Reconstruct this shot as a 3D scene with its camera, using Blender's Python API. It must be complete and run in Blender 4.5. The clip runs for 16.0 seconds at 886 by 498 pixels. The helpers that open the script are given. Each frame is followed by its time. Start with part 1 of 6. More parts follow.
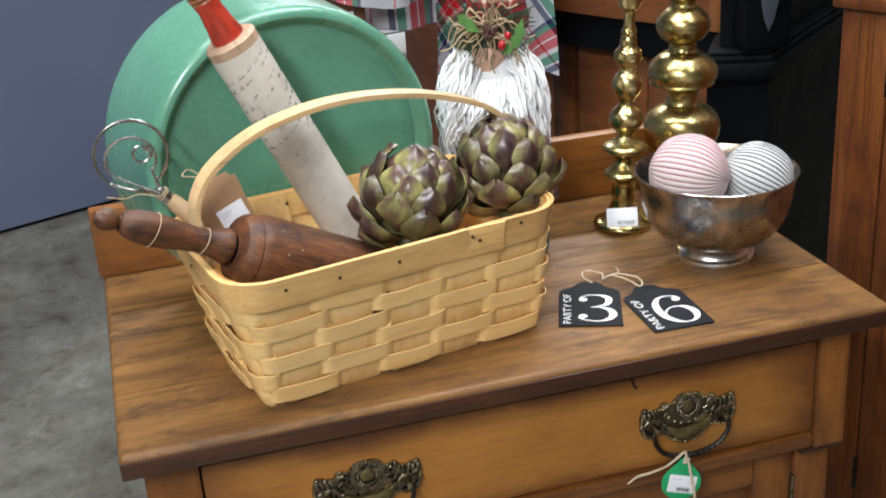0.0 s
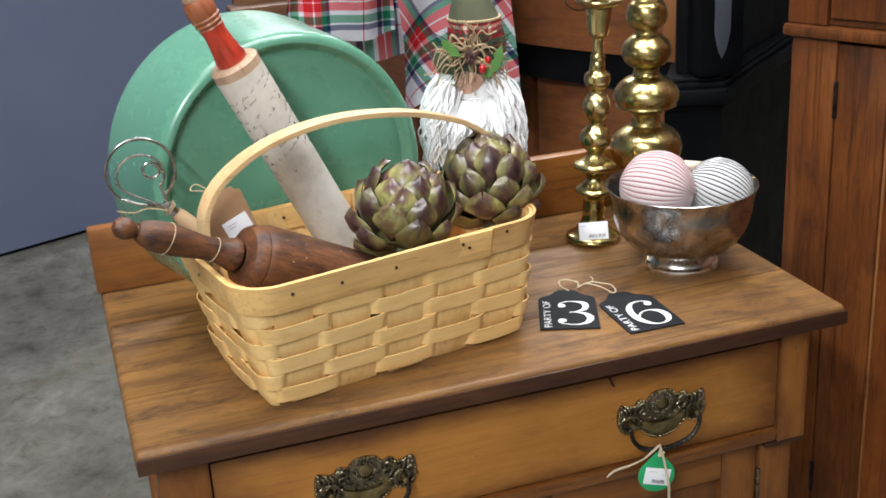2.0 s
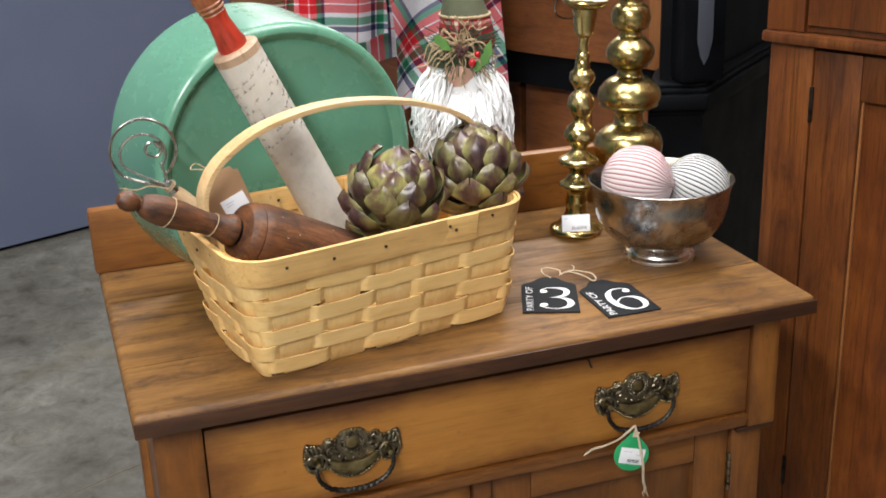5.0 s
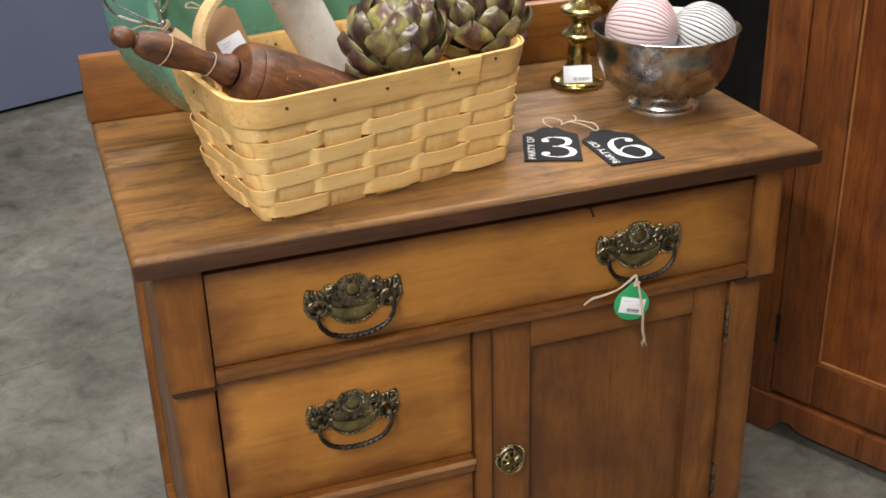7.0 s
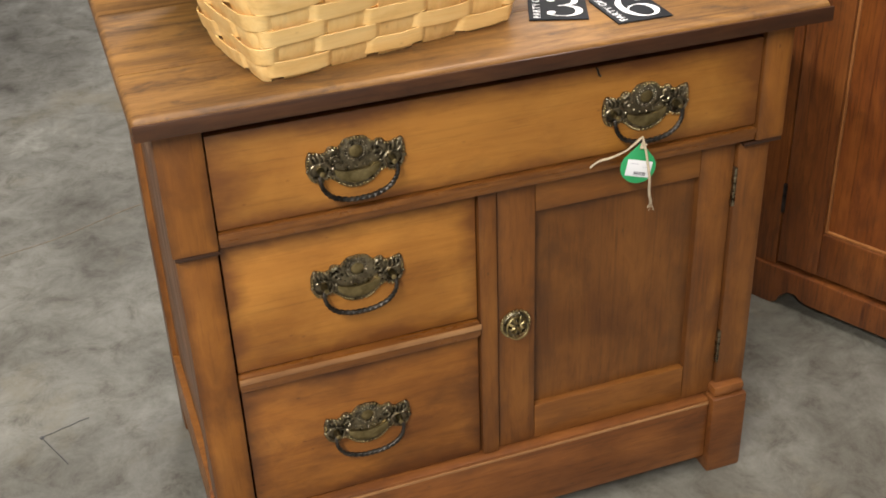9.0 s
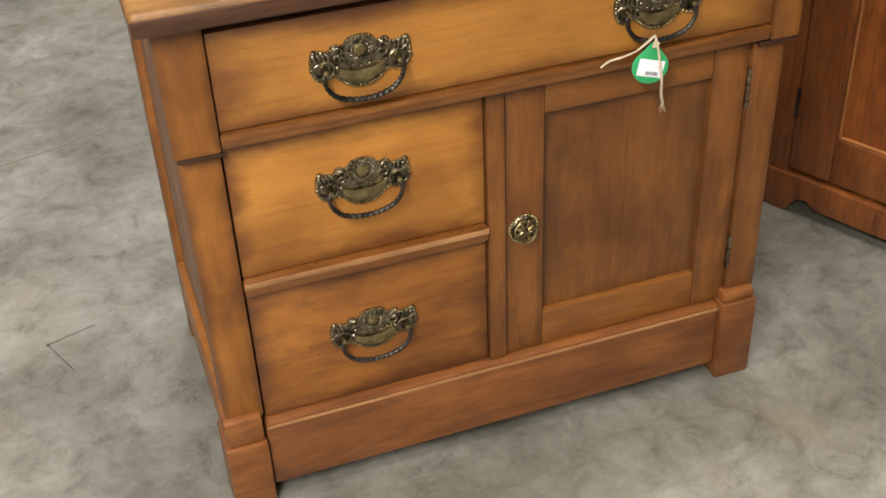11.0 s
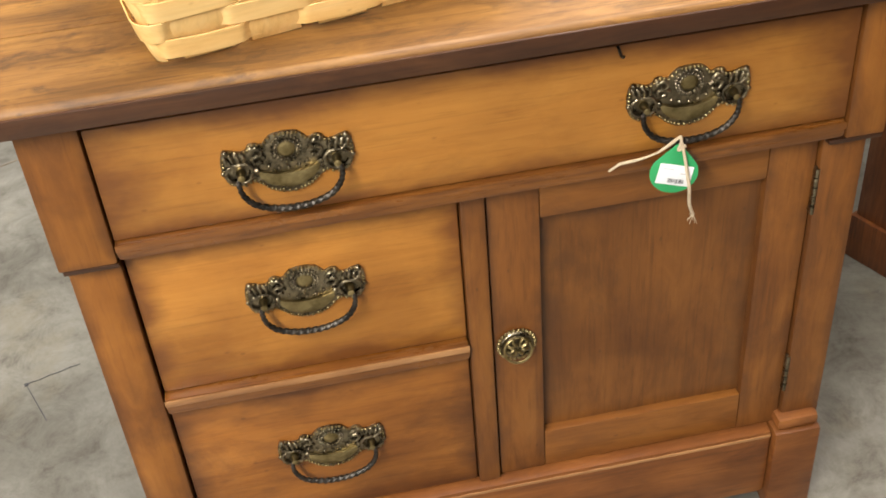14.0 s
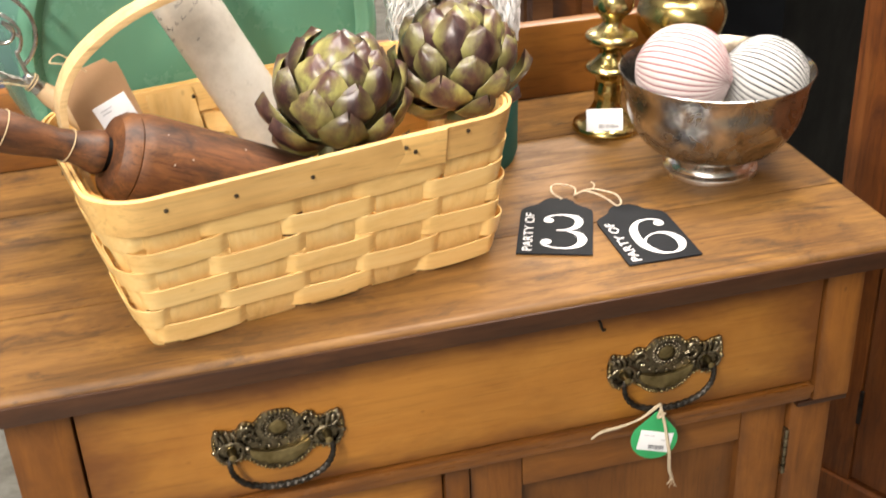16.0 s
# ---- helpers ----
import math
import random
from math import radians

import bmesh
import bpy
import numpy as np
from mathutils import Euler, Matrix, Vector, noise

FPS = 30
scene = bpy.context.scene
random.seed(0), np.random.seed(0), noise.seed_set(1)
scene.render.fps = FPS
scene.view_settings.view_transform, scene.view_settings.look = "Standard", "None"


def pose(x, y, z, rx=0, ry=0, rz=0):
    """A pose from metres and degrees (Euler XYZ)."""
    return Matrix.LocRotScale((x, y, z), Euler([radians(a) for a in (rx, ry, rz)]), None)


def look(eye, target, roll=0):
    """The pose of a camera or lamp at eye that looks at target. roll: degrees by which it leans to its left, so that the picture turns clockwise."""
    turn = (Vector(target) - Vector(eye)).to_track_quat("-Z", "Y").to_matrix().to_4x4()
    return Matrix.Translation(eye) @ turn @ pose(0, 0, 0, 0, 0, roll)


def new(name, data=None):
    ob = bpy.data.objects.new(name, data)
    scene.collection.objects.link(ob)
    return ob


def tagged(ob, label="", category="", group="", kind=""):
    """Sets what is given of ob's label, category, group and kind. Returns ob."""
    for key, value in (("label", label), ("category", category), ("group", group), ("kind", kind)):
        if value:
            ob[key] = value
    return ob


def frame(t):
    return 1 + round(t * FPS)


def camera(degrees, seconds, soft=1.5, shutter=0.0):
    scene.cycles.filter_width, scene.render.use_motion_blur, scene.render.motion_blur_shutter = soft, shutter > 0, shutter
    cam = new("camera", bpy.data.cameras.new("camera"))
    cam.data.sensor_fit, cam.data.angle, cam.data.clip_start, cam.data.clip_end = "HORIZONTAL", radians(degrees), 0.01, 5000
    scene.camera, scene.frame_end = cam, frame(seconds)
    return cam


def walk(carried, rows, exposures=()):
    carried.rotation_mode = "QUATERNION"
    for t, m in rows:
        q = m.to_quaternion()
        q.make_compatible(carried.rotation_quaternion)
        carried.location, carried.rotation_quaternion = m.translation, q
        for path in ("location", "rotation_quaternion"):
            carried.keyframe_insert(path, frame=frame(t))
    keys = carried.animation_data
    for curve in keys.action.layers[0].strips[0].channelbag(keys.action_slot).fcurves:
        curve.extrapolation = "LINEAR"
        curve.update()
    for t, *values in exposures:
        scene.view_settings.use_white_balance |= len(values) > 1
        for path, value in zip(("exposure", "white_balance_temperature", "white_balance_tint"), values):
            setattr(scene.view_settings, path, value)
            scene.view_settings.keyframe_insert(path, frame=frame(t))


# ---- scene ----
cam = camera(40.5, 16.0, 1.7, 0.3)
PATH = [
    (0, (0.021, 0.014, 1.299), (0.496, 1.796, 0.524), -3.8),
    (0.5, (-0.026, -0.005, 1.295), (0.453, 1.755, 0.473), -4.0),
    (1, (-0.065, -0.026, 1.306), (0.452, 1.74, 0.522), -3.1),
    (1.5, (-0.055, -0.048, 1.311), (0.488, 1.733, 0.581), -3.0),
    (2, (-0.052, -0.059, 1.305), (0.52, 1.716, 0.584), -3.4),
    (2.5, (-0.059, -0.073, 1.309), (0.533, 1.706, 0.615), -3.2),
    (3, (-0.063, -0.096, 1.315), (0.548, 1.698, 0.674), -2.9),
    (3.2, (-0.068, -0.1, 1.315), (0.544, 1.7, 0.694), -2.9),
    (5.3, (-0.078, -0.125, 1.282), (0.519, 1.643, 0.563), -1.8),
    (5.5, (-0.08, -0.125, 1.277), (0.52, 1.635, 0.54), -1.7),
    (6, (-0.085, -0.123, 1.266), (0.507, 1.618, 0.48), -1.6),
    (6.5, (-0.09, -0.119, 1.256), (0.494, 1.602, 0.42), -1.7),
    (7, (-0.092, -0.116, 1.246), (0.495, 1.583, 0.369), -1.6),
    (7.5, (-0.094, -0.112, 1.24), (0.49, 1.571, 0.331), -1.5),
    (8, (-0.096, -0.113, 1.231), (0.478, 1.553, 0.284), -1.6),
    (8.5, (-0.095, -0.116, 1.221), (0.466, 1.532, 0.236), -1.7),
    (9, (-0.094, -0.117, 1.207), (0.454, 1.506, 0.175), -2.3),
    (9.5, (-0.095, -0.116, 1.203), (0.45, 1.496, 0.152), -2.7),
    (10, (-0.095, -0.115, 1.197), (0.443, 1.48, 0.117), -2.8),
    (10.2, (-0.096, -0.115, 1.193), (0.439, 1.471, 0.098), -2.9),
    (12.3, (-0.01, 0.015, 1.177), (0.38, 1.525, -0.074), -3.3),
    (12.5, (0.018, 0.051, 1.181), (0.376, 1.553, -0.09), -3.8),
    (13, (0.108, 0.129, 1.188), (0.38, 1.625, -0.111), -4.7),
    (13.5, (0.176, 0.166, 1.189), (0.406, 1.68, -0.098), -4.5),
    (14, (0.209, 0.175, 1.19), (0.416, 1.714, -0.071), -5.1),
    (14.5, (0.214, 0.18, 1.194), (0.428, 1.749, -0.027), -5.3),
    (15, (0.216, 0.179, 1.209), (0.458, 1.823, 0.097), -5.1),
    (15.5, (0.194, 0.183, 1.224), (0.479, 1.871, 0.19), -3.8),
    (16, (0.147, 0.198, 1.242), (0.561, 1.901, 0.278), -2.7),
]
EXPOSURES = [(0.0, 0.03, 5900, 8), (3.2, 0.1, 6100, 9), (6.5, 0.13, 6400, 10), (8.0, 0.32, 6600, 10), (10.0, 0.62, 6700, 10),
             (12.3, 0.9, 6700, 10), (14.0, 0.88, 6850, 10), (15.0, 0.73, 7000, 11), (16.0, 0.65, 7000, 11)]
walk(cam, [(t, look(eye, target, roll)) for t, eye, target, roll in PATH], EXPOSURES)

# ---- light ----
world = bpy.data.worlds.new("world")
scene.world = world
world.use_nodes = True
bgn = world.node_tree.nodes["Background"]
bgn.inputs[0].default_value = (0.75, 0.86, 1.0, 1)
bgn.inputs[1].default_value = 0.10


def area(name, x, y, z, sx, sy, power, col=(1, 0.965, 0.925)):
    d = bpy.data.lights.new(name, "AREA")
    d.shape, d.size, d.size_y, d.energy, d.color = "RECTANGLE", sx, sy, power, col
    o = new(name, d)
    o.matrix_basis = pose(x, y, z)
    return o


# Unseen area lamps added under the ceiling, placed and powered by trial.
area("unseen_lamp", -1.35, -1.45, 2.9, 0.25, 2.4, 178)
area("unseen_lamp", 1.15, 0.65, 2.9, 0.25, 2.0, 17)
area("unseen_lamp", 0.2, 0.85, 2.95, 2.4, 0.2, 26)
area("unseen_lamp", 0.40, 1.45, 2.95, 2.4, 0.2, 44)
area("unseen_lamp", 1.6, 4.4, 2.95, 2.4, 0.25, 108)


# ---- materials ----
def nodes_of(name, rough=0.5, metal=0.0, spec=0.5, coat=0.0):
    m = bpy.data.materials.new(name)
    m.use_nodes = True
    t = m.node_tree
    b = t.nodes["Principled BSDF"]
    b.inputs["Roughness"].default_value = rough
    b.inputs["Metallic"].default_value = metal
    b.inputs["Specular IOR Level"].default_value = spec
    b.inputs["Coat Weight"].default_value = coat
    b.inputs["Coat Roughness"].default_value = 0.25
    return m, t, b


def tex(t, kind, scale, vec=None, **kw):
    n = t.nodes.new("ShaderNodeTex" + kind)
    n.inputs["Scale"].default_value = scale
    for k, v in kw.items():
        n.inputs[k.replace("_", " ")].default_value = v
    if vec is not None:
        t.links.new(vec, n.inputs["Vector"])
    return n


def coords(t, scale=(1, 1, 1), shift=True, rot=(0, 0, 0), which="Object"):
    c = t.nodes.new("ShaderNodeTexCoord")
    mp = t.nodes.new("ShaderNodeMapping")
    mp.inputs["Scale"].default_value = scale
    mp.inputs["Rotation"].default_value = rot
    t.links.new(c.outputs[which], mp.inputs["Vector"])
    if shift:
        info = t.nodes.new("ShaderNodeObjectInfo")
        mul = t.nodes.new("ShaderNodeMath")
        mul.operation = "MULTIPLY"
        mul.inputs[1].default_value = 7.3
        t.links.new(info.outputs["Random"], mul.inputs[0])
        t.links.new(mul.outputs[0], mp.inputs["Location"])
    return mp.outputs["Vector"]


def ramp(t, fac, stops):
    r = t.nodes.new("ShaderNodeValToRGB")
    while len(r.color_ramp.elements) < len(stops):
        r.color_ramp.elements.new(0.5)
    for e, (p, c) in zip(r.color_ramp.elements, stops):
        e.position = p
        e.color = (*c, 1) if len(c) == 3 else c
    t.links.new(fac, r.inputs["Fac"])
    return r.outputs["Color"]


def mix(t, a, b, fac, mode="MIX"):
    n = t.nodes.new("ShaderNodeMix")
    n.data_type, n.blend_type = "RGBA", mode
    for sock, v in ((n.inputs[6], a), (n.inputs[7], b), (n.inputs[0], fac)):
        if isinstance(v, bpy.types.NodeSocket):
            t.links.new(v, sock)
        elif isinstance(v, (int, float)):
            sock.default_value = v
        else:
            sock.default_value = (*v, 1)
    return n.outputs[2]


def bump(t, b, height, strength=0.2, dist=0.002):
    n = t.nodes.new("ShaderNodeBump")
    n.inputs["Strength"].default_value = strength
    n.inputs["Distance"].default_value = dist
    t.links.new(height, n.inputs["Height"])
    t.links.new(n.outputs[0], b.inputs["Normal"])


def wood(name, dark, mid, light, axis="x", rough=0.38, stain=(0.05, 0.022, 0.01), stain_amount=0.5, fine=1.0, coat=0.06, edge=0.0, pore=0.4, worn=0.54, blot=9.0, margin=(0.09, 0.20), streak=0.35, cloud=0.7, vary=0.05):
    """Long grain along one axis, broad figure, blotchy stain and fine pores."""
    m, t, b = nodes_of(name, rough, coat=coat)
    long, cross = 2.8, 15.0
    sc = {"x": (long, cross, cross), "y": (cross, long, cross), "z": (cross, cross, long)}[axis]
    v = coords(t, sc)
    n1 = tex(t, "Noise", 2.2 * fine, v, Detail=9.0, Roughness=0.68, Distortion=0.7)
    sc2 = tuple(s * 9 if s > 5 else s * 3 for s in sc)
    n2 = tex(t, "Noise", 2.0 * fine, coords(t, sc2), Detail=4.0, Roughness=0.6)
    n3 = tex(t, "Noise", blot, coords(t, tuple(0.85 if s < 5 else 1.5 for s in sc)), Detail=7.0, Roughness=0.7, Distortion=0.5)
    c = ramp(t, n1.outputs["Fac"], [(0.27, dark), (0.50, mid), (0.73, light)])
    pores = ramp(t, n2.outputs["Fac"], [(0.35, (0.46, 0.40, 0.34)), (0.45, (1, 1, 1))])
    c = mix(t, c, pores, pore, "MULTIPLY")
    n4 = tex(t, "Noise", 1.7 * fine, coords(t, tuple(s * 4.5 if s > 5 else s * 0.55 for s in sc)), Detail=5.0, Roughness=0.62, Distortion=1.1)
    c = mix(t, c, ramp(t, n4.outputs["Fac"], [(0.34, (0.50, 0.43, 0.38)), (0.45, (0.93, 0.91, 0.89)), (0.62, (1.0, 1.0, 1.0)), (0.72, (1.10, 1.09, 1.05))]), streak, "MULTIPLY")
    st = ramp(t, n3.outputs["Fac"], [(worn, (0, 0, 0)), (worn + 0.17, (1, 1, 1))])
    k = t.nodes.new("ShaderNodeMath")
    k.operation = "MULTIPLY"
    k.inputs[1].default_value = stain_amount
    t.links.new(st, k.inputs[0])
    c = mix(t, c, stain, k.outputs[0])
    n5 = tex(t, "Noise", 6.5, coords(t, (1, 1, 1)), Detail=4.0, Roughness=0.55, Distortion=0.4)
    c = mix(t, c, ramp(t, n5.outputs["Fac"], [(0.33, (0.66, 0.60, 0.56)), (0.5, (1.0, 1.0, 1.0)), (0.68, (1.20, 1.20, 1.16))]), cloud, "MULTIPLY")
    sp = tex(t, "Voronoi", 38.0, coords(t, tuple(0.55 if s < 5 else 1.0 for s in sc)))
    c = mix(t, c, stain, ramp(t, sp.outputs["Distance"], [(0.03, (0.5, 0.5, 0.5)), (0.075, (0, 0, 0))]))
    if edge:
        # base colour darkens in noisy patches towards a board's margins
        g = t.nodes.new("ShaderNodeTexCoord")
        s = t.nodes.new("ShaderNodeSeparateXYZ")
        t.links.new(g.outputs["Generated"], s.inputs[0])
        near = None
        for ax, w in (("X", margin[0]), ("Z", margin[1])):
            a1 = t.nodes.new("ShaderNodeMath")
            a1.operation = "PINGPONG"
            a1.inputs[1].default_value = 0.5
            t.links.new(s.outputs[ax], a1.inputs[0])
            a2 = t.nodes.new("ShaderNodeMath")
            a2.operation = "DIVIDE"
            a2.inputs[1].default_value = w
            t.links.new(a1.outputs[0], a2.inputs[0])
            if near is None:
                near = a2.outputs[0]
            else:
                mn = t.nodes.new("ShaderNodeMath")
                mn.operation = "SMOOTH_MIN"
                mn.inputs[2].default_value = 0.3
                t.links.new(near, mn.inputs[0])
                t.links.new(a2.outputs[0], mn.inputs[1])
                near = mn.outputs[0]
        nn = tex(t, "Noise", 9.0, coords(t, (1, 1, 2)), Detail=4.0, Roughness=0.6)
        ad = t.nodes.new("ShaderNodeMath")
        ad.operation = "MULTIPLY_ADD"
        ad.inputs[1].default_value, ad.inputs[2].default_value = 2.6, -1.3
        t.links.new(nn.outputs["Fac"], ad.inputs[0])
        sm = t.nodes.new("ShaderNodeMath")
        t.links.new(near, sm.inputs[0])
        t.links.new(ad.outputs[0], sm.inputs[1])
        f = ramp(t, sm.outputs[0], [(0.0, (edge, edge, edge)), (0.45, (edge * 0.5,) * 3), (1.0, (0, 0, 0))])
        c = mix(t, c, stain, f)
    info = t.nodes.new("ShaderNodeObjectInfo")
    tone = t.nodes.new("ShaderNodeMapRange")
    tone.inputs["To Min"].default_value, tone.inputs["To Max"].default_value = 1 - vary, 1 + vary
    t.links.new(info.outputs["Random"], tone.inputs["Value"])
    hv = t.nodes.new("ShaderNodeHueSaturation")
    t.links.new(tone.outputs[0], hv.inputs["Value"])
    t.links.new(c, hv.inputs["Color"])
    t.links.new(hv.outputs[0], b.inputs["Base Color"])
    rr = ramp(t, n1.outputs["Fac"], [(0.3, (rough + 0.14,) * 3), (0.7, (rough - 0.08,) * 3)])
    t.links.new(rr, b.inputs["Roughness"])
    bump(t, b, n2.outputs["Fac"], 0.16, 0.001)
    return m


def plain(name, a, b2, scale=6.0, rough=0.5, metal=0.0, bumpy=0.08, coat=0.0, detail=5.0, fine=60.0, spec=0.5):
    """A finish of two near colours in soft patches, with fine relief."""
    m, t, b = nodes_of(name, rough, metal, spec, coat=coat)
    v = coords(t)
    n = tex(t, "Noise", scale, v, Detail=detail, Roughness=0.6)
    t.links.new(ramp(t, n.outputs["Fac"], [(0.35, a), (0.65, b2)]), b.inputs["Base Color"])
    rr = ramp(t, n.outputs["Fac"], [(0.3, (max(rough - 0.08, 0.02),) * 3), (0.7, (rough + 0.08,) * 3)])
    t.links.new(rr, b.inputs["Roughness"])
    if bumpy:
        bump(t, b, tex(t, "Noise", fine, v, Detail=3.0).outputs["Fac"], bumpy, 0.001)
    return m


HONEY = wood("honey_wood", (0.148, 0.0518, 0.00888), (0.2368, 0.0888, 0.01554), (0.3034, 0.1228, 0.02516), "x", 0.38, stain_amount=0.3)
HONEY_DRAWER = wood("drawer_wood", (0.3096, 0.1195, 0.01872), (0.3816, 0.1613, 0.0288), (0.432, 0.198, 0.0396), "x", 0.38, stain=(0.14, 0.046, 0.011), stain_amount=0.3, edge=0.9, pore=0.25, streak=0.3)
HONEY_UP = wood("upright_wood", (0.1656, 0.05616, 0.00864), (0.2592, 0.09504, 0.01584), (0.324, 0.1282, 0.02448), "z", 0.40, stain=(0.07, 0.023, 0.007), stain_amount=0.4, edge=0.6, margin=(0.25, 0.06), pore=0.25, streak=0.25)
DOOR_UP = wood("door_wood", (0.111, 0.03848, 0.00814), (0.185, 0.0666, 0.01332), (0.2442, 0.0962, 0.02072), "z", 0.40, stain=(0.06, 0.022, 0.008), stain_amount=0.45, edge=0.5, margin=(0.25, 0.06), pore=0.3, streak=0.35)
DOOR_RAIL = wood("door_rail_wood", (0.1221, 0.04218, 0.00814), (0.1998, 0.07252, 0.01406), (0.259, 0.1021, 0.02146), "x", 0.38, stain_amount=0.35, pore=0.3)
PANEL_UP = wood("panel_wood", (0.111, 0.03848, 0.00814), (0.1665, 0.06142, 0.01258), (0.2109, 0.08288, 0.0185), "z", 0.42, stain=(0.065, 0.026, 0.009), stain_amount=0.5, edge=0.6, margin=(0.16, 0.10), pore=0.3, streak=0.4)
TOPWOOD = wood("top_wood", (0.088, 0.041, 0.011), (0.205, 0.096, 0.022), (0.312, 0.157, 0.038), "x", 0.56, stain=(0.030, 0.014, 0.007), stain_amount=0.9, coat=0.02, pore=0.5, worn=0.52, fine=1.2, blot=14.0, streak=0.85, vary=0.14)
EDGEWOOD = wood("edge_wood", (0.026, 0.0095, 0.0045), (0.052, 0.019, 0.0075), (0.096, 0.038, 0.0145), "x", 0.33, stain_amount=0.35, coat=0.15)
RAILWOOD = wood("rail_wood", (0.1064, 0.03648, 0.0076), (0.1824, 0.06536, 0.01292), (0.2508, 0.09576, 0.02052), "x", 0.28, stain_amount=0.4, coat=0.3, pore=0.6)
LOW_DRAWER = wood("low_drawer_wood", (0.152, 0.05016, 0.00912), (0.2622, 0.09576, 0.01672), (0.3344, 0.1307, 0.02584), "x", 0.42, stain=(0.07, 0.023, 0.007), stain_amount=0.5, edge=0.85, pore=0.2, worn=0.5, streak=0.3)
# Drawer wood lightened: light missing on the middle drawer is put into colour.
LIT_DRAWER = wood("lit_drawer_wood", (0.350, 0.136, 0.021), (0.435, 0.184, 0.033), (0.490, 0.225, 0.045), "x", 0.38, stain=(0.14, 0.046, 0.011), stain_amount=0.3, edge=0.9, pore=0.25, streak=0.3)
# Pale wood for painted edge highlights, and for wear on the plinth.
WORN_HIGHLIGHT = wood("worn_highlight_wood", (0.26, 0.115, 0.040), (0.37, 0.185, 0.075), (0.47, 0.255, 0.115), "x", 0.34, stain_amount=0.4, coat=0.2, blot=16.0)
PLINTH = wood("plinth_wood", (0.092, 0.029, 0.008), (0.175, 0.060, 0.015), (0.255, 0.096, 0.025), "x", 0.36, stain_amount=0.45)
REDWOOD = wood("cherry_wood", (0.062, 0.017, 0.004), (0.145, 0.044, 0.010), (0.220, 0.076, 0.019), "z", 0.36, stain_amount=0.4, coat=0.2, pore=0.6, streak=0.85)
REDPANEL = wood("cherry_panel_wood", (0.085, 0.022, 0.005), (0.165, 0.047, 0.010), (0.235, 0.077, 0.018), "z", 0.36, stain_amount=0.35, coat=0.2, pore=0.5, streak=0.8)
BROWNCHEST = wood("chest_wood", (0.13, 0.043, 0.014), (0.21, 0.075, 0.024), (0.28, 0.105, 0.034), "x", 0.34, stain_amount=0.3, coat=0.2)
PALECHEST = wood("pale_chest_wood", (0.24, 0.09, 0.025), (0.32, 0.13, 0.04), (0.38, 0.16, 0.055), "z", 0.36, stain_amount=0.1, coat=0.2)
BLACK = plain("black_paint", (0.0025, 0.003, 0.004), (0.006, 0.007, 0.009), 8, 0.55, spec=0.13, bumpy=0.05)
GAP_SHADE = plain("gap_shade", (0.02, 0.012, 0.008), (0.03, 0.018, 0.01), 8, 0.8)


# ---- geometry helpers ----
def box(bm, x0, x1, y0, y1, z0, z1, bev=0.0, seg=2):
    """A box with softened edges."""
    r = bmesh.ops.create_cube(bm, size=1.0)
    vs = r["verts"]
    bmesh.ops.scale(bm, vec=(x1 - x0, y1 - y0, z1 - z0), verts=vs)
    bmesh.ops.translate(bm, vec=((x0 + x1) / 2, (y0 + y1) / 2, (z0 + z1) / 2), verts=vs)
    if bev:
        es = list({e for v in vs for e in v.link_edges})
        bmesh.ops.bevel(bm, geom=es, offset=bev, segments=seg, profile=0.6, affect="EDGES", clamp_overlap=True)


def boxbm(*a, **k):
    bm = bmesh.new()
    box(bm, *a, **k)
    return bm


def lathe(profile, seg=48, bm=None, wob=0.0):
    """Turn (radius, height) pairs round the z axis."""
    bm = bm or bmesh.new()
    rings = []
    for r, z in profile:
        if r < 1e-6:
            rings.append([bm.verts.new((0, 0, z))])
        else:
            rings.append([bm.verts.new((r * math.cos(2 * math.pi * i / seg) * (1 + wob * math.sin(3 * 2 * math.pi * i / seg + z * 40)),
                                        r * math.sin(2 * math.pi * i / seg), z)) for i in range(seg)])
    for a, b in zip(rings, rings[1:]):
        for i in range(seg):
            j = (i + 1) % seg
            if len(a) == 1 and len(b) == 1:
                continue
            if len(a) == 1:
                bm.faces.new((a[0], b[j], b[i]))
            elif len(b) == 1:
                bm.faces.new((a[i], a[j], b[0]))
            else:
                bm.faces.new((a[i], a[j], b[j], b[i]))
    bmesh.ops.recalc_face_normals(bm, faces=bm.faces[:])
    return bm


def smooth_line(pts, n=8):
    """Catmull-Rom through the points."""
    p = [Vector(q) for q in pts]
    p = [2 * p[0] - p[1]] + p + [2 * p[-1] - p[-2]]
    out = []
    for i in range(1, len(p) - 2):
        for k in range(n):
            u = k / n
            a, b, c, d = p[i - 1:i + 3]
            out.append(0.5 * (2 * b + (c - a) * u + (2 * a - 5 * b + 4 * c - d) * u * u + (3 * b - a - 3 * c + d) * u ** 3))
    out.append(p[-2])
    return out


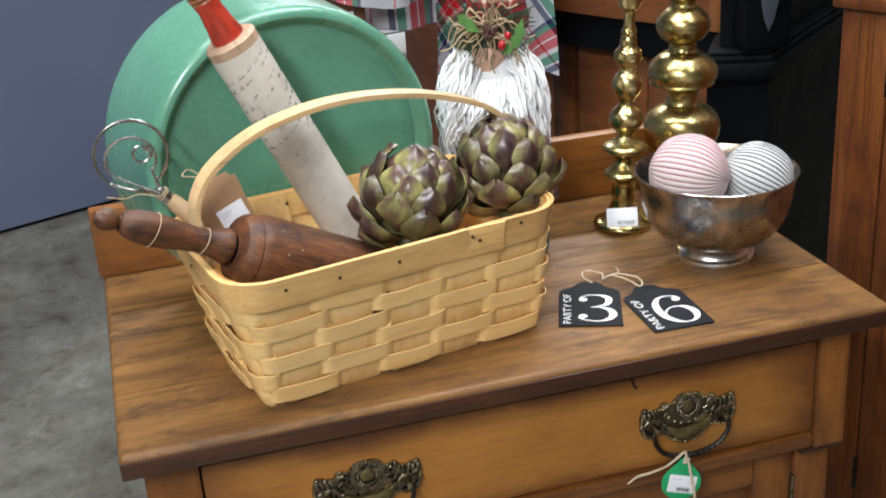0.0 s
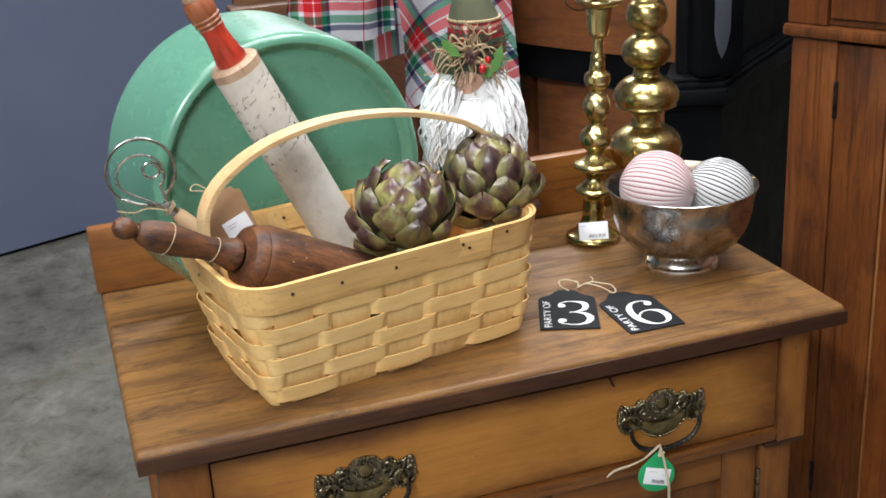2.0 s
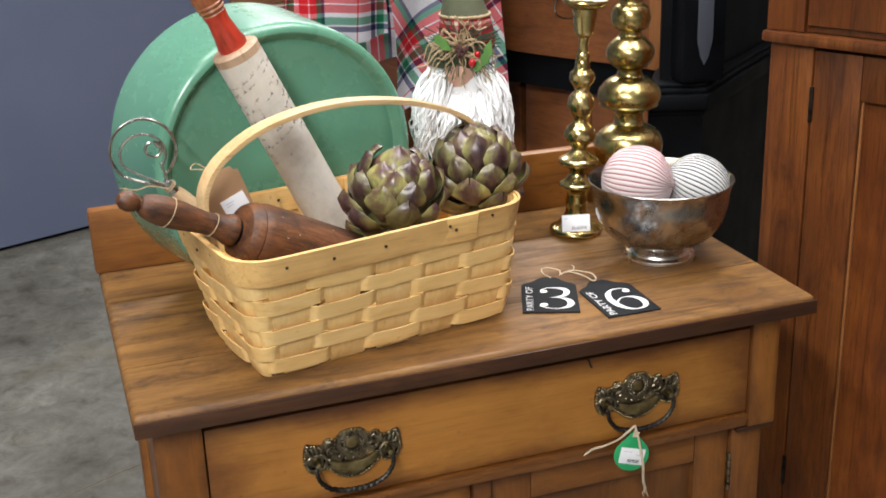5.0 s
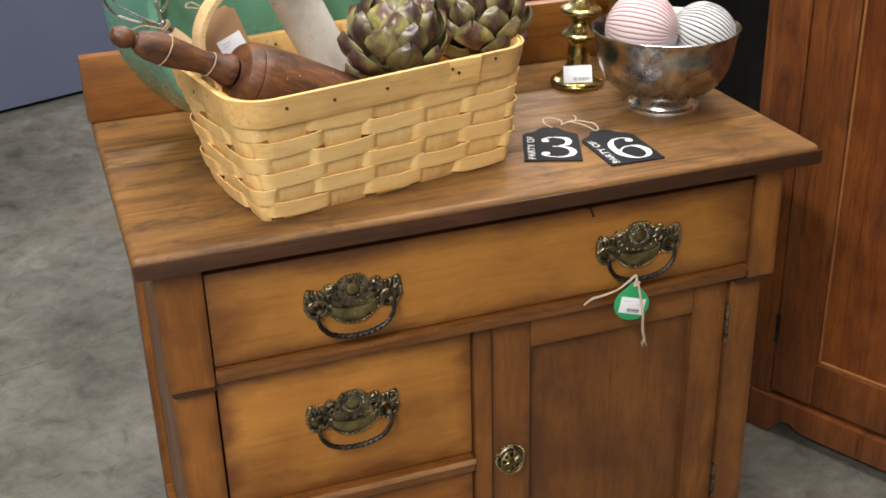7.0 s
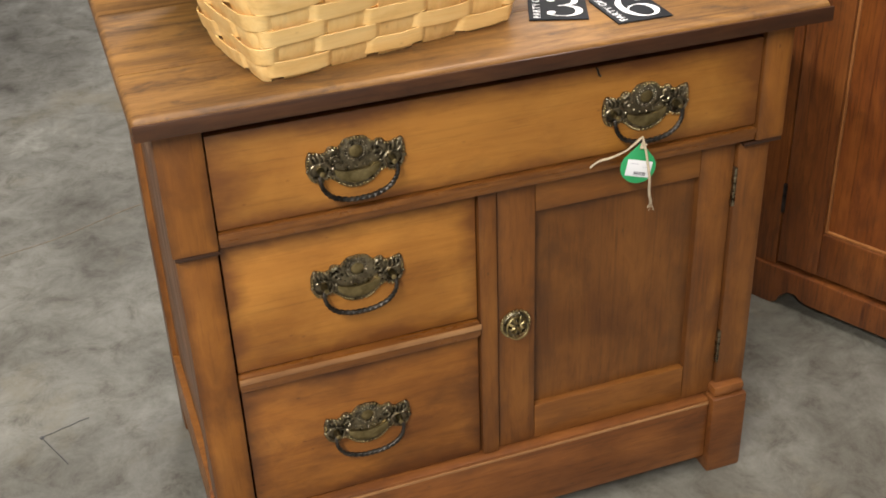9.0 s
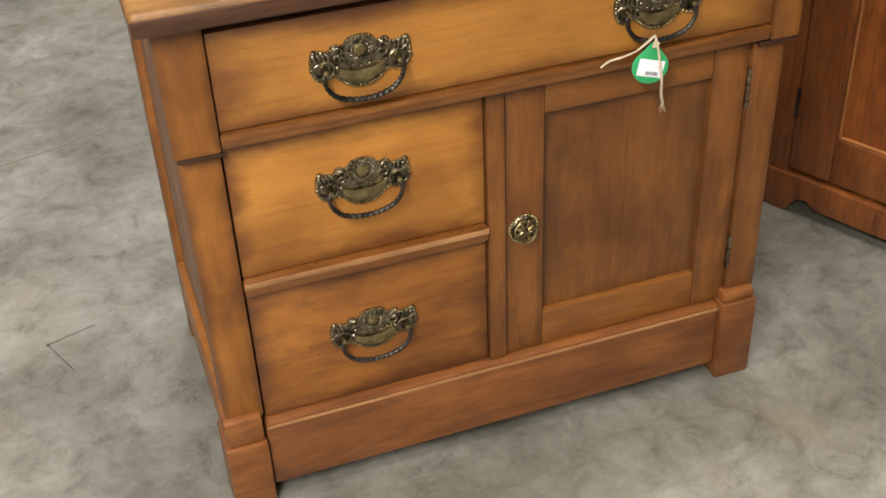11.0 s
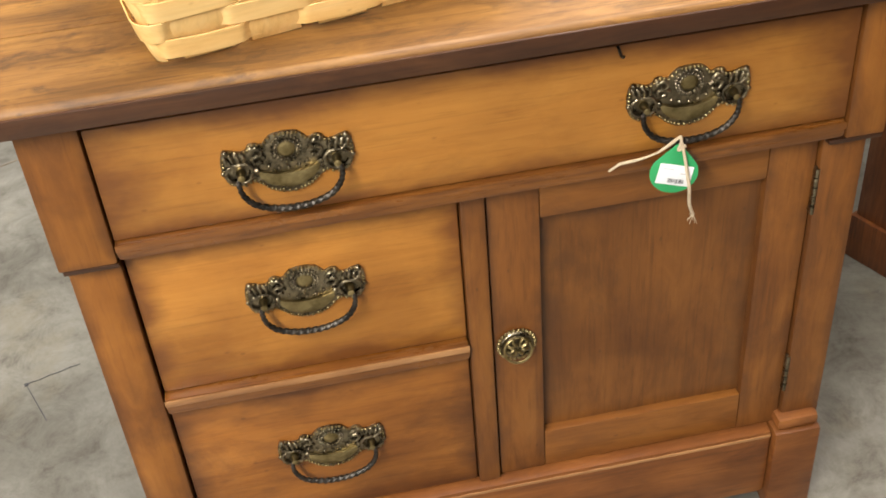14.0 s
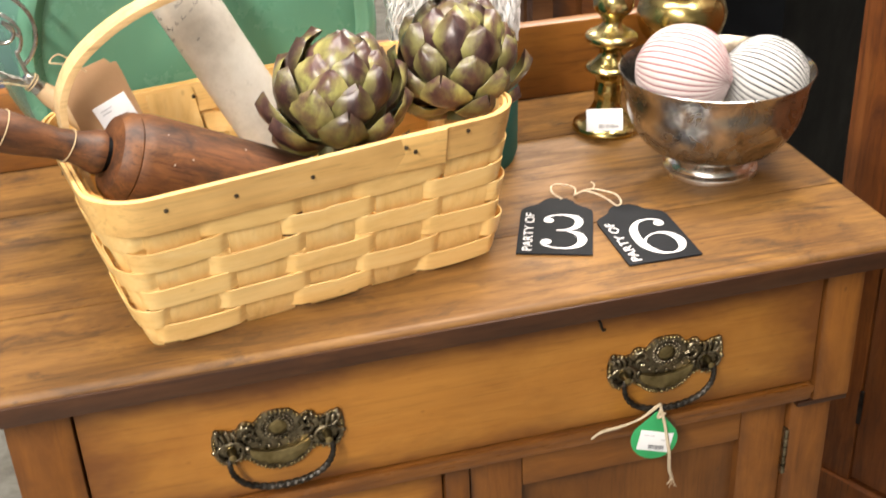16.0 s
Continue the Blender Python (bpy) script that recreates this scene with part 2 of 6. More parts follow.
def tube(pts, r, seg=8, bm=None, closed=False, twist=0.0, lobes=0):
    """A round wire along the points; r may be a function of the way from 0 to 1."""
    bm = bm or bmesh.new()
    pts = [Vector(p) for p in pts]
    n = len(pts)
    rings, up = [], None
    for i, p in enumerate(pts):
        if closed:
            tan = (pts[(i + 1) % n] - pts[i - 1]).normalized()
        else:
            tan = (pts[min(i + 1, n - 1)] - pts[max(i - 1, 0)]).normalized()
        if up is None:
            up = tan.orthogonal().normalized()
        up = (up - tan * up.dot(tan)).normalized()
        side = tan.cross(up)
        rad = r(i / max(n - 1, 1)) if callable(r) else r
        ring = []
        for k in range(seg):
            a = 2 * math.pi * k / seg
            q = rad * (1 + (0.22 * math.cos(lobes * (a + twist * i)) if lobes else 0))
            ring.append(bm.verts.new(p + up * (q * math.cos(a)) + side * (q * math.sin(a))))
        rings.append(ring)
    for i in range(n if closed else n - 1):
        a, b = rings[i], rings[(i + 1) % n]
        for k in range(seg):
            bm.faces.new((a[k], a[(k + 1) % seg], b[(k + 1) % seg], b[k]))
    if not closed:
        bm.faces.new(rings[0][::-1])
        bm.faces.new(rings[-1])
    bmesh.ops.recalc_face_normals(bm, faces=bm.faces[:])
    return bm


def outline_slab(pts, y0, y1, bev=0.0):
    """A closed outline in x and z, made into a slab between y0 and y1."""
    bm = bmesh.new()
    f = bm.faces.new([bm.verts.new((x, y0, z)) for x, z in pts])
    r = bmesh.ops.extrude_face_region(bm, geom=[f])
    vs = [g for g in r["geom"] if isinstance(g, bmesh.types.BMVert)]
    bmesh.ops.translate(bm, vec=(0, y1 - y0, 0), verts=vs)
    bmesh.ops.recalc_face_normals(bm, faces=bm.faces[:])
    if bev:
        es = [e for e in bm.edges if abs(e.verts[0].co.y - e.verts[1].co.y) < 1e-6]
        bmesh.ops.bevel(bm, geom=es, offset=bev, segments=2, profile=0.6, affect="EDGES", clamp_overlap=True)
    return bm


def mesh_of(name, bm, material, smooth=True):
    me = bpy.data.meshes.new(name)
    bm.to_mesh(me)
    bm.free()
    for mm in (material if isinstance(material, (list, tuple)) else [material]):
        me.materials.append(mm)
    if smooth:
        for p in me.polygons:
            p.use_smooth = True
        me.set_sharp_from_angle(angle=radians(38))
    return me


def thing(name, m, label, category, group="", kind=""):
    o = new(name)
    o.empty_display_size = 0.05
    o.matrix_basis = m
    return tagged(o, label, category, group, kind)


def part(name, bm, material, parent, label="", smooth=True, world_coords=False, m=None):
    """One mesh object under a thing or under a part."""
    if world_coords:
        root = parent
        while root.parent:
            root = root.parent
        bmesh.ops.transform(bm, matrix=root.matrix_basis.inverted(), verts=bm.verts[:])
    o = new(name, mesh_of(name, bm, material, smooth))
    o.parent = parent
    if m is not None:
        o.matrix_basis = m
    return tagged(o, label)


def solid(name, bm, material, m, label, category, group="", kind="", smooth=True):
    """A thing that is one mesh."""
    o = new(name, mesh_of(name, bm, material, smooth))
    o.matrix_basis = m
    return tagged(o, label, category, group, kind)


# ---- the shop: floor, partition, walls, ceiling ----
def concrete():
    m, t, b = nodes_of("polished_concrete", 0.42, spec=0.45)
    v = coords(t, shift=False)
    n1 = tex(t, "Noise", 2.6, v, Detail=10.0, Roughness=0.72, Distortion=0.5)
    n2 = tex(t, "Noise", 15.0, v, Detail=10.0, Roughness=0.78, Distortion=0.5)
    n3 = tex(t, "Noise", 120.0, v, Detail=3.0)
    c = ramp(t, n1.outputs["Fac"], [(0.30, (0.076, 0.070, 0.056)), (0.46, (0.125, 0.120, 0.102)), (0.56, (0.162, 0.157, 0.136)), (0.70, (0.240, 0.234, 0.206))])
    c2 = ramp(t, n2.outputs["Fac"], [(0.33, (0.40, 0.37, 0.32)), (0.45, (0.80, 0.78, 0.74)), (0.55, (1.0, 1.0, 0.98)), (0.70, (1.22, 1.22, 1.20))])
    c = mix(t, c, c2, 0.9, "MULTIPLY")
    n4 = tex(t, "Noise", 3.4, coords(t, (1, 1, 1), False, (0, 0, 1.1)), Detail=5.0, Roughness=0.7)
    c = mix(t, c, (0.16, 0.135, 0.085), ramp(t, n4.outputs["Fac"], [(0.55, (0, 0, 0)), (0.72, (0.6, 0.6, 0.6))]))
    sp = tex(t, "Voronoi", 26.0, v)
    c = mix(t, c, (0.11, 0.10, 0.085), ramp(t, sp.outputs["Distance"], [(0.03, (0.5, 0.5, 0.5)), (0.07, (0, 0, 0))]))
    t.links.new(c, b.inputs["Base Color"])
    t.links.new(ramp(t, n2.outputs["Fac"], [(0.3, (0.62,) * 3), (0.7, (0.40,) * 3)]), b.inputs["Roughness"])
    bump(t, b, n3.outputs["Fac"], 0.10, 0.001)
    return m


CONCRETE = concrete()
WALLBLUE = plain("grey_blue_paint", (0.144, 0.1712, 0.268), (0.16, 0.1872, 0.288), 3, 0.6, fine=160)
CREAM = plain("cream_paint", (0.66, 0.52, 0.32), (0.70, 0.56, 0.36), 4, 0.5)
WHITE = plain("white_paint", (0.74, 0.74, 0.74), (0.80, 0.80, 0.80), 4, 0.5)
SHOPWALL = plain("shop_wall_paint", (0.50, 0.49, 0.47), (0.56, 0.55, 0.53), 3, 0.7)
CEIL = plain("ceiling_paint", (0.60, 0.60, 0.60), (0.68, 0.68, 0.68), 3, 0.8)

solid("floor", boxbm(-5, 7, -4, 9, -0.12, 0.0), CONCRETE, pose(0, 0, 0), "mottled grey polished concrete shop floor", "floor", kind="structure")
solid("ceiling", boxbm(-5, 7, -4, 9, 3.1, 3.2), CEIL, pose(0, 0, 0), "plain pale painted shop ceiling", "ceiling", kind="structure")
solid("wall_north", boxbm(-5, 7, 9, 9.15, 0, 3.1), SHOPWALL, pose(0, 0, 0), "plain pale shop wall far behind", "wall", kind="structure")
solid("wall_south", boxbm(-5, 7, -4.15, -4, 0, 3.1), SHOPWALL, pose(0, 0, 0), "plain pale shop wall", "wall", kind="structure")
solid("wall_west", boxbm(-5.15, -5, -4, 9, 0, 3.1), SHOPWALL, pose(0, 0, 0), "plain pale shop wall", "wall", kind="structure")
solid("wall_east", boxbm(7, 7.15, -4, 9, 0, 3.1), SHOPWALL, pose(0, 0, 0), "plain pale shop wall", "wall", kind="structure")

# the painted partition stands askew behind the washstand
PART = pose(0.60, 4.07, 0, 0, 0, 21.5)
partition = thing("wall_partition", PART, "grey-blue painted partition with a cream edge", "wall", kind="structure")
part("partition_board", boxbm(-3.2, 0, 0, 0.09, 0.012, 2.4, bev=0.003), WALLBLUE, partition)
part("edge_post", boxbm(0.0, 0.085, -0.01, 0.10, 0.0, 2.4, bev=0.004), CREAM, partition, "cream painted edge post")
# Black strip set under the board to paint the gap's shade.
part("base_gap", boxbm(-3.2, 0, 0.012, 0.08, 0.0, 0.012), BLACK, partition)

slatwall = thing("wall_slats", pose(1.2, 5.2, 0, 0, 0, 10), "white slatted display wall behind the partition", "wall", kind="structure")
part("backing", boxbm(-1.2, 1.6, 0.02, 0.06, 0, 2.6), SHOPWALL, slatwall)
SLAT = mesh_of("slat", boxbm(-1.2, 1.6, 0, 0.018, 0, 0.095, bev=0.004), WHITE)
for i in range(25):
    o = new("slat", SLAT)
    o.parent = slatwall
    o.matrix_basis = pose(0, 0, 0.02 + 0.103 * i)

# ---- washstand ----
stand = thing("washstand", pose(0.375, 1.25, 0), "honey-brown antique wooden washstand with drawers and one door", "cabinet")


def wpart(name, bm, mat, parent=None, label=""):
    return part(name, bm, mat, parent or stand, label, world_coords=True)


BRASS_OLD = plain("aged_brass", (0.20, 0.155, 0.07), (0.46, 0.37, 0.19), 60, 0.34, 1.0, 0.4, fine=400)
BRASS_DARK = plain("dark_aged_brass", (0.085, 0.072, 0.050), (0.34, 0.29, 0.20), 90, 0.30, 1.0, 0.9, fine=330)
IRON = plain("blackened_iron", (0.03, 0.028, 0.025), (0.09, 0.08, 0.07), 60, 0.4, 0.9, 0.2)

FY = 1.038      # face of the top drawer
LY = 1.053      # face of the lower drawers and the door
TOPZ = 0.712


def top_slab():
    """Three boards glued edge to edge, with rounded front and ends."""
    ys = [(1.012, 1.1365), (1.1378, 1.3395), (1.3408, 1.475)]
    for i, (a, b) in enumerate(ys):
        bm = bmesh.new()
        box(bm, -0.035, 0.785, a, b, 0.688, TOPZ)
        es = []
        for e in bm.edges:
            c = (e.verts[0].co + e.verts[1].co) / 2
            if abs(c.x + 0.035) < 1e-4 or abs(c.x - 0.785) < 1e-4 or (i == 0 and abs(c.y - 1.012) < 1e-4):
                if abs(e.verts[0].co.z - e.verts[1].co.z) < 1e-5 or (i == 0 and c.y < 1.02):
                    es.append(e)
        bmesh.ops.bevel(bm, geom=es, offset=0.0075, segments=4, profile=0.5, affect="EDGES", clamp_overlap=True)
        wpart("top_board", bm, TOPWOOD, label="worn varnished top board")
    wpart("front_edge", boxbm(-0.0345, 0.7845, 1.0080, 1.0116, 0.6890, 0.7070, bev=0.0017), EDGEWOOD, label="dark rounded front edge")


top_slab()
bm = boxbm(-0.039, 0.785, 1.452, 1.473, 0.7121, 0.801, bev=0.004)
wpart("splashback", bm, HONEY, label="low wooden splashback")
# carcass
wpart("side_panel", boxbm(-0.004, 0.006, 1.10, 1.42, 0.10, 0.66), HONEY_UP, label="recessed side panel")
wpart("side_panel", boxbm(0.733, 0.742, 1.10, 1.42, 0.10, 0.66), HONEY_UP, label="recessed side panel")
for x0, x1 in ((-0.014, 0.012), (0.730, 0.7500)):
    wpart("side_rail", boxbm(x0, x1, 1.10, 1.42, 0.61, 0.6875, bev=0.002), HONEY)
    wpart("side_rail", boxbm(x0, x1, 1.10, 1.42, 0.05, 0.145, bev=0.002), HONEY)
    wpart("back_post", boxbm(x0, x1 + 0.008, 1.42, 1.462, 0.0, 0.6875, bev=0.003), HONEY_UP)
wpart("back_board", boxbm(0.03, 0.74, 1.445, 1.455, 0.06, 0.6875), PANEL_UP)
# Solid near-black block added in the hollow carcass to paint shade behind gaps.
wpart("inside", boxbm(0.03, 0.72, 1.075, 1.44, 0.10, 0.68), GAP_SHADE)
for x0, x1 in ((-0.016, 0.036), (0.7135, 0.7525)):
    wpart("post_head", boxbm(x0, x1, 1.034, 1.10, 0.533, 0.6875, bev=0.003), HONEY_UP, label="thick upper corner post")
    inset = 0.004
    # Right post takes darker wood, putting that side's weaker light into its colour.
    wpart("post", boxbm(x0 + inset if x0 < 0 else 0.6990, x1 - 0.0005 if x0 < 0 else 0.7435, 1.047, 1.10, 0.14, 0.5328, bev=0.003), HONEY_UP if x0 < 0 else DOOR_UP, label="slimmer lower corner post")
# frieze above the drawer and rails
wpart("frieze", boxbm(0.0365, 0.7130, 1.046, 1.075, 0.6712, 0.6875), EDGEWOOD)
wpart("rail", boxbm(0.0365, 0.7130, 1.0345, 1.075, 0.5345, 0.5535, bev=0.005), RAILWOOD, label="moulded rail under the top drawer")
wpart("rail", boxbm(0.0365, 0.3445, 1.0425, 1.075, 0.3285, 0.3500, bev=0.005), RAILWOOD)
# Pale bead puts the rail's glossy highlight into colour.
wpart("bead", boxbm(0.0370, 0.3440, 1.0408, 1.0422, 0.3415, 0.3492, bev=0.0006), WORN_HIGHLIGHT, label="pale bead painting the highlight along the rail")
wpart("bead", boxbm(0.0370, 0.7125, 1.0332, 1.0343, 0.5450, 0.5525, bev=0.0005), RAILWOOD)
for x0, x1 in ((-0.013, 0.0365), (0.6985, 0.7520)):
    # Dark strip paints the shade on the cut bevel under the post head.
    wpart("post_lip", boxbm(x0, x1, 1.0355, 1.0468, 0.5275, 0.5327, bev=0.0015), EDGEWOOD, label="dark strip for the shaded underside of the post head")
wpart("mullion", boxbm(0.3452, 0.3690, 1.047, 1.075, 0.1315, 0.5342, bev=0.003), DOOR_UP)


# drawer pulls
def pull_outline():
    h = [(0.0, 0.034), (0.011, 0.0325), (0.017, 0.027), (0.020, 0.0245), (0.026, 0.0268), (0.031, 0.0255), (0.034, 0.021),
         (0.040, 0.0205), (0.046, 0.0228), (0.051, 0.0225), (0.0545, 0.0185), (0.056, 0.008), (0.0545, -0.004), (0.049, -0.0125),
         (0.040, -0.0135), (0.033, -0.010), (0.027, -0.013), (0.018, -0.021), (0.008, -0.0255)]
    pts = [(x, z) for x, z in h] + [(0.0, -0.0265)] + [(-x, z) for x, z in reversed(h[1:])]
    return [(p.x, p.z) for p in smooth_line([(x, 0, z) for x, z in pts] + [(pts[0][0], 0, pts[0][1])], 3)[:-1]]


def ball(bm, x, y, z, r, seg=8, flat=1.0):
    v = bmesh.ops.create_uvsphere(bm, u_segments=seg, v_segments=max(5, seg // 2 + 2), radius=r)["verts"]
    bmesh.ops.scale(bm, vec=(1, flat, 1), verts=v)
    bmesh.ops.translate(bm, vec=(x, y, z), verts=v)


def build_pull(parent, x, y, z, wide):
    """An embossed plate with a scalloped edge, two posts and a twisted drop bail; y is the drawer's face."""
    pull = part("drawer_pull", outline_slab(pull_outline(), -0.0025, 0.0, 0.0008), BRASS_DARK, parent, "embossed aged brass drawer pull",
                m=Matrix.Translation((x, y, z)) @ Matrix.Diagonal((wide, 1, wide, 1)))
    bm = bmesh.new()
    out = pull_outline()
    n = len(out)
    lower = [(px * 0.965, pz * 0.955) for px, pz in out]
    last = None
    for px, pz in lower:
        if last is None or (px - last[0]) ** 2 + (pz - last[1]) ** 2 > 0.0030 ** 2:
            ball(bm, px, -0.0030, pz, 0.0015, 6)
            last = (px, pz)
    part("beading", bm, BRASS_OLD, pull)
    bm = bmesh.new()
    ring = [(0.0125 * math.cos(a), -0.0035, 0.0175 + 0.0125 * math.sin(a)) for a in [2 * math.pi * k / 24 for k in range(24)]]
    for q in ring:
        ball(bm, q[0], q[1], q[2], 0.0016, 6)
    for k in range(18):
        a = 2 * math.pi * k / 18
        ball(bm, 0.0098 * math.cos(a), -0.0040, 0.0165 + 0.0098 * math.sin(a), 0.0018, 6)
    for k in range(9):
        a = math.pi * (1.05 + 0.9 * k / 8)
        ball(bm, 0.0205 * math.cos(a) * 1.2, -0.0038, 0.0165 + 0.0180 * math.sin(a), 0.0017, 6)
    part("medallion", bm, BRASS_DARK, pull, "beaded wreath")
    bm = bmesh.new()
    ball(bm, 0, -0.002, 0.0165, 0.0082, 14, 0.22)
    part("boss", bm, BRASS_OLD, pull)
    bm = bmesh.new()
    pts = [(-0.027, 0.0015), (-0.022, -0.0010), (-0.012, -0.0045), (0, -0.0055), (0.012, -0.0045), (0.022, -0.0010), (0.027, 0.0015), (0.0245, -0.0075), (0.018, -0.0140), (0.009, -0.0185), (0, -0.0200), (-0.009, -0.0185), (-0.018, -0.0140), (-0.0245, -0.0075)]
    shield = outline_slab(pts, -0.0062, -0.0024, 0.0012)
    part("cartouche", shield, BRASS_OLD, pull, "polished brass cartouche")
    for s in (-1, 1):
        bm = bmesh.new()
        c = smooth_line([(s * 0.052, -0.004, 0.016), (s * 0.046, -0.005, 0.010), (s * 0.036, -0.005, 0.0095), (s * 0.0305, -0.005, 0.004), (s * 0.033, -0.005, -0.004)], 5)
        tube(c, 0.0018, 7, bm)
        c = smooth_line([(s * 0.018, -0.004, 0.012), (s * 0.024, -0.005, 0.016), (s * 0.029, -0.005, 0.013), (s * 0.026, -0.005, 0.008), (s * 0.022, -0.005, 0.010)], 5)
        tube(c, 0.0017, 7, bm)
        for k in range(4):
            c = smooth_line([(s * (0.036 + 0.0048 * k), -0.004, 0.011), (s * (0.036 + 0.005 * k), -0.0055, 0.017), (s * (0.0385 + 0.0045 * k), -0.004, 0.0195)], 4)
            tube(c, 0.0017, 6, bm)
        c = [(s * (0.0410 + 0.0115 * math.cos(w)), -0.0042, 0.0005 + 0.0092 * math.sin(w)) for w in [2 * math.pi * q / 24 for q in range(24)]]
        tube(c, 0.0016, 7, bm, closed=True)
        c = smooth_line([(s * 0.030, -0.004, 0.020), (s * 0.025, -0.0055, 0.0235), (s * 0.0205, -0.0055, 0.020), (s * 0.0225, -0.0055, 0.0160), (s * 0.0265, -0.005, 0.0175)], 5)
        tube(c, 0.0015, 6, bm)
        ball(bm, s * 0.0290, -0.003, 0.0225, 0.0030, 8)
        ball(bm, s * 0.0545, -0.003, 0.0020, 0.0024, 8)
        ball(bm, s * 0.0270, -0.0045, 0.0010, 0.0030, 8)
        ball(bm, s * 0.0505, -0.003, 0.0215, 0.0034, 8)
        ball(bm, s * 0.0425, -0.003, 0.0195, 0.0026, 8)
        ball(bm, s * 0.027, -0.002, -0.003, 0.004, 8, 0.7)
        part("scroll", bm, BRASS_DARK, pull)
    for s in (-1, 1):
        post = lathe([(0.0, -0.0), (0.0042, 0.0), (0.0046, 0.003), (0.003, 0.006), (0.0032, 0.011), (0.0, 0.0125)], 12)
        bmesh.ops.transform(post, matrix=pose(s * 0.0405, -0.002, 0.0005, 90, 0, 0), verts=post.verts[:])
        part("post", post, BRASS_OLD, pull)
    pts = [(-0.0415, -0.011, 0.001), (-0.0435, -0.0125, -0.006), (-0.041, -0.0135, -0.017), (-0.032, -0.014, -0.0275), (-0.016, -0.0145, -0.0335), (0, -0.0145, -0.035),
           (0.016, -0.0145, -0.0335), (0.032, -0.014, -0.0275), (0.041, -0.0135, -0.017), (0.0435, -0.0125, -0.006), (0.0415, -0.011, 0.001)]
    bail = tube(smooth_line(pts, 12), lambda u: 0.0018 + 0.0011 * math.sin(math.pi * u), 10, twist=0.42, lobes=3)
    part("bail", bail, IRON, pull, "twisted dark drop handle")
    return pull


def drawer(x0, x1, z0, z1, y, pulls, wide, mat=None):
    d = wpart("drawer", boxbm(x0, x1, y, y + 0.02, z0, z1, bev=0.0025), mat or HONEY_DRAWER, label="closed drawer in honey varnish, darker towards its margins")
    for px, pz in pulls:
        inv = stand.matrix_basis.inverted()
        q = inv @ Vector((px, y, pz))
        build_pull(d, q.x, q.y, q.z, wide)
    return d


drawer(0.0374, 0.7122, 0.555, 0.6700, FY, [(0.1985, 0.606), (0.5555, 0.606)], 1.02)
drawer(0.0378, 0.3438, 0.3515, 0.5330, LY, [(0.193, 0.447)], 1.02, LIT_DRAWER)
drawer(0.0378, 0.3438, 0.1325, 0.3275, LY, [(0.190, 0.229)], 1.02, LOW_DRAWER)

staple = tube(smooth_line([(0.4895, 1.0372, 0.6695), (0.4900, 1.0345, 0.6680), (0.4915, 1.0340, 0.6625), (0.4935, 1.0350, 0.6595), (0.4955, 1.0375, 0.6585)], 5), 0.0013, 7)
wpart("staple", staple, IRON, label="small bent iron staple")

# door: two stiles, two rails and a sunken panel
door = wpart("door", boxbm(0.4200, 0.6500, 1.064, 1.074, 0.17, 0.495), PANEL_UP, label="closed door with a sunken dark panel")
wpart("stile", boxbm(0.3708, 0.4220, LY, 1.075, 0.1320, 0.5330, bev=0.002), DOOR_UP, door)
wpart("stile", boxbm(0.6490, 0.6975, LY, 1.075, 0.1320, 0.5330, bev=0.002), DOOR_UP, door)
wpart("door_rail", boxbm(0.4223, 0.6487, LY + 0.0004, 1.075, 0.1320, 0.187, bev=0.002), DOOR_RAIL, door)
wpart("door_rail", boxbm(0.4223, 0.6487, LY + 0.0004, 1.075, 0.487, 0.5330, bev=0.002), DOOR_RAIL, door)

wpart("bead", boxbm(0.036, 0.6855, 1.0374, 1.0384, 0.1225, 0.1265, bev=0.0004), WORN_HIGHLIGHT, label="thin pale strip for the plinth's worn, shining edge")

# plinth and feet
wpart("plinth", boxbm(0.034, 0.6875, 1.0385, 1.075, 0.024, 0.1308, bev=0.006), PLINTH, label="dark reddish plinth board")
for x0, x1, zc in ((-0.021, 0.0335, 0.108), (0.6880, 0.7430, 0.132)):
    bm = boxbm(x0, x1, 1.030, 1.10, 0.0, zc, bev=0.004)
    wpart("foot", bm, PLINTH, label="chunky foot block with a worn edge")
    bm = boxbm(x0 + 0.003, x1 - 0.002, 1.0345, 1.10, zc + 0.0002, 0.1495, bev=0.007)
    wpart("foot_cap", bm, PLINTH)


def hinge(z0, z1):
    h = wpart("hinge", boxbm(0.6960, 0.7005, 1.0495, 1.0535, z0, z1, bev=0.001), BRASS_DARK, door, "narrow iron butt hinge")
    bm = bmesh.new()
    for i in range(5):
        a = z0 + (z1 - z0) * i / 5
        k = lathe([(0, 0.0006), (0.0025, 0.0006), (0.0025, (z1 - z0) / 5 - 0.0006), (0, (z1 - z0) / 5 - 0.0006)], 10)
        bmesh.ops.translate(k, vec=(0.6982, 1.0485, a), verts=k.verts[:])
        me = bpy.data.meshes.new("tmp")
        k.to_mesh(me)
        k.free()
        bm.from_mesh(me)
        bpy.data.meshes.remove(me)
    wpart("knuckle", bm, BRASS_DARK, h)


hinge(0.437, 0.493)
hinge(0.186, 0.240)


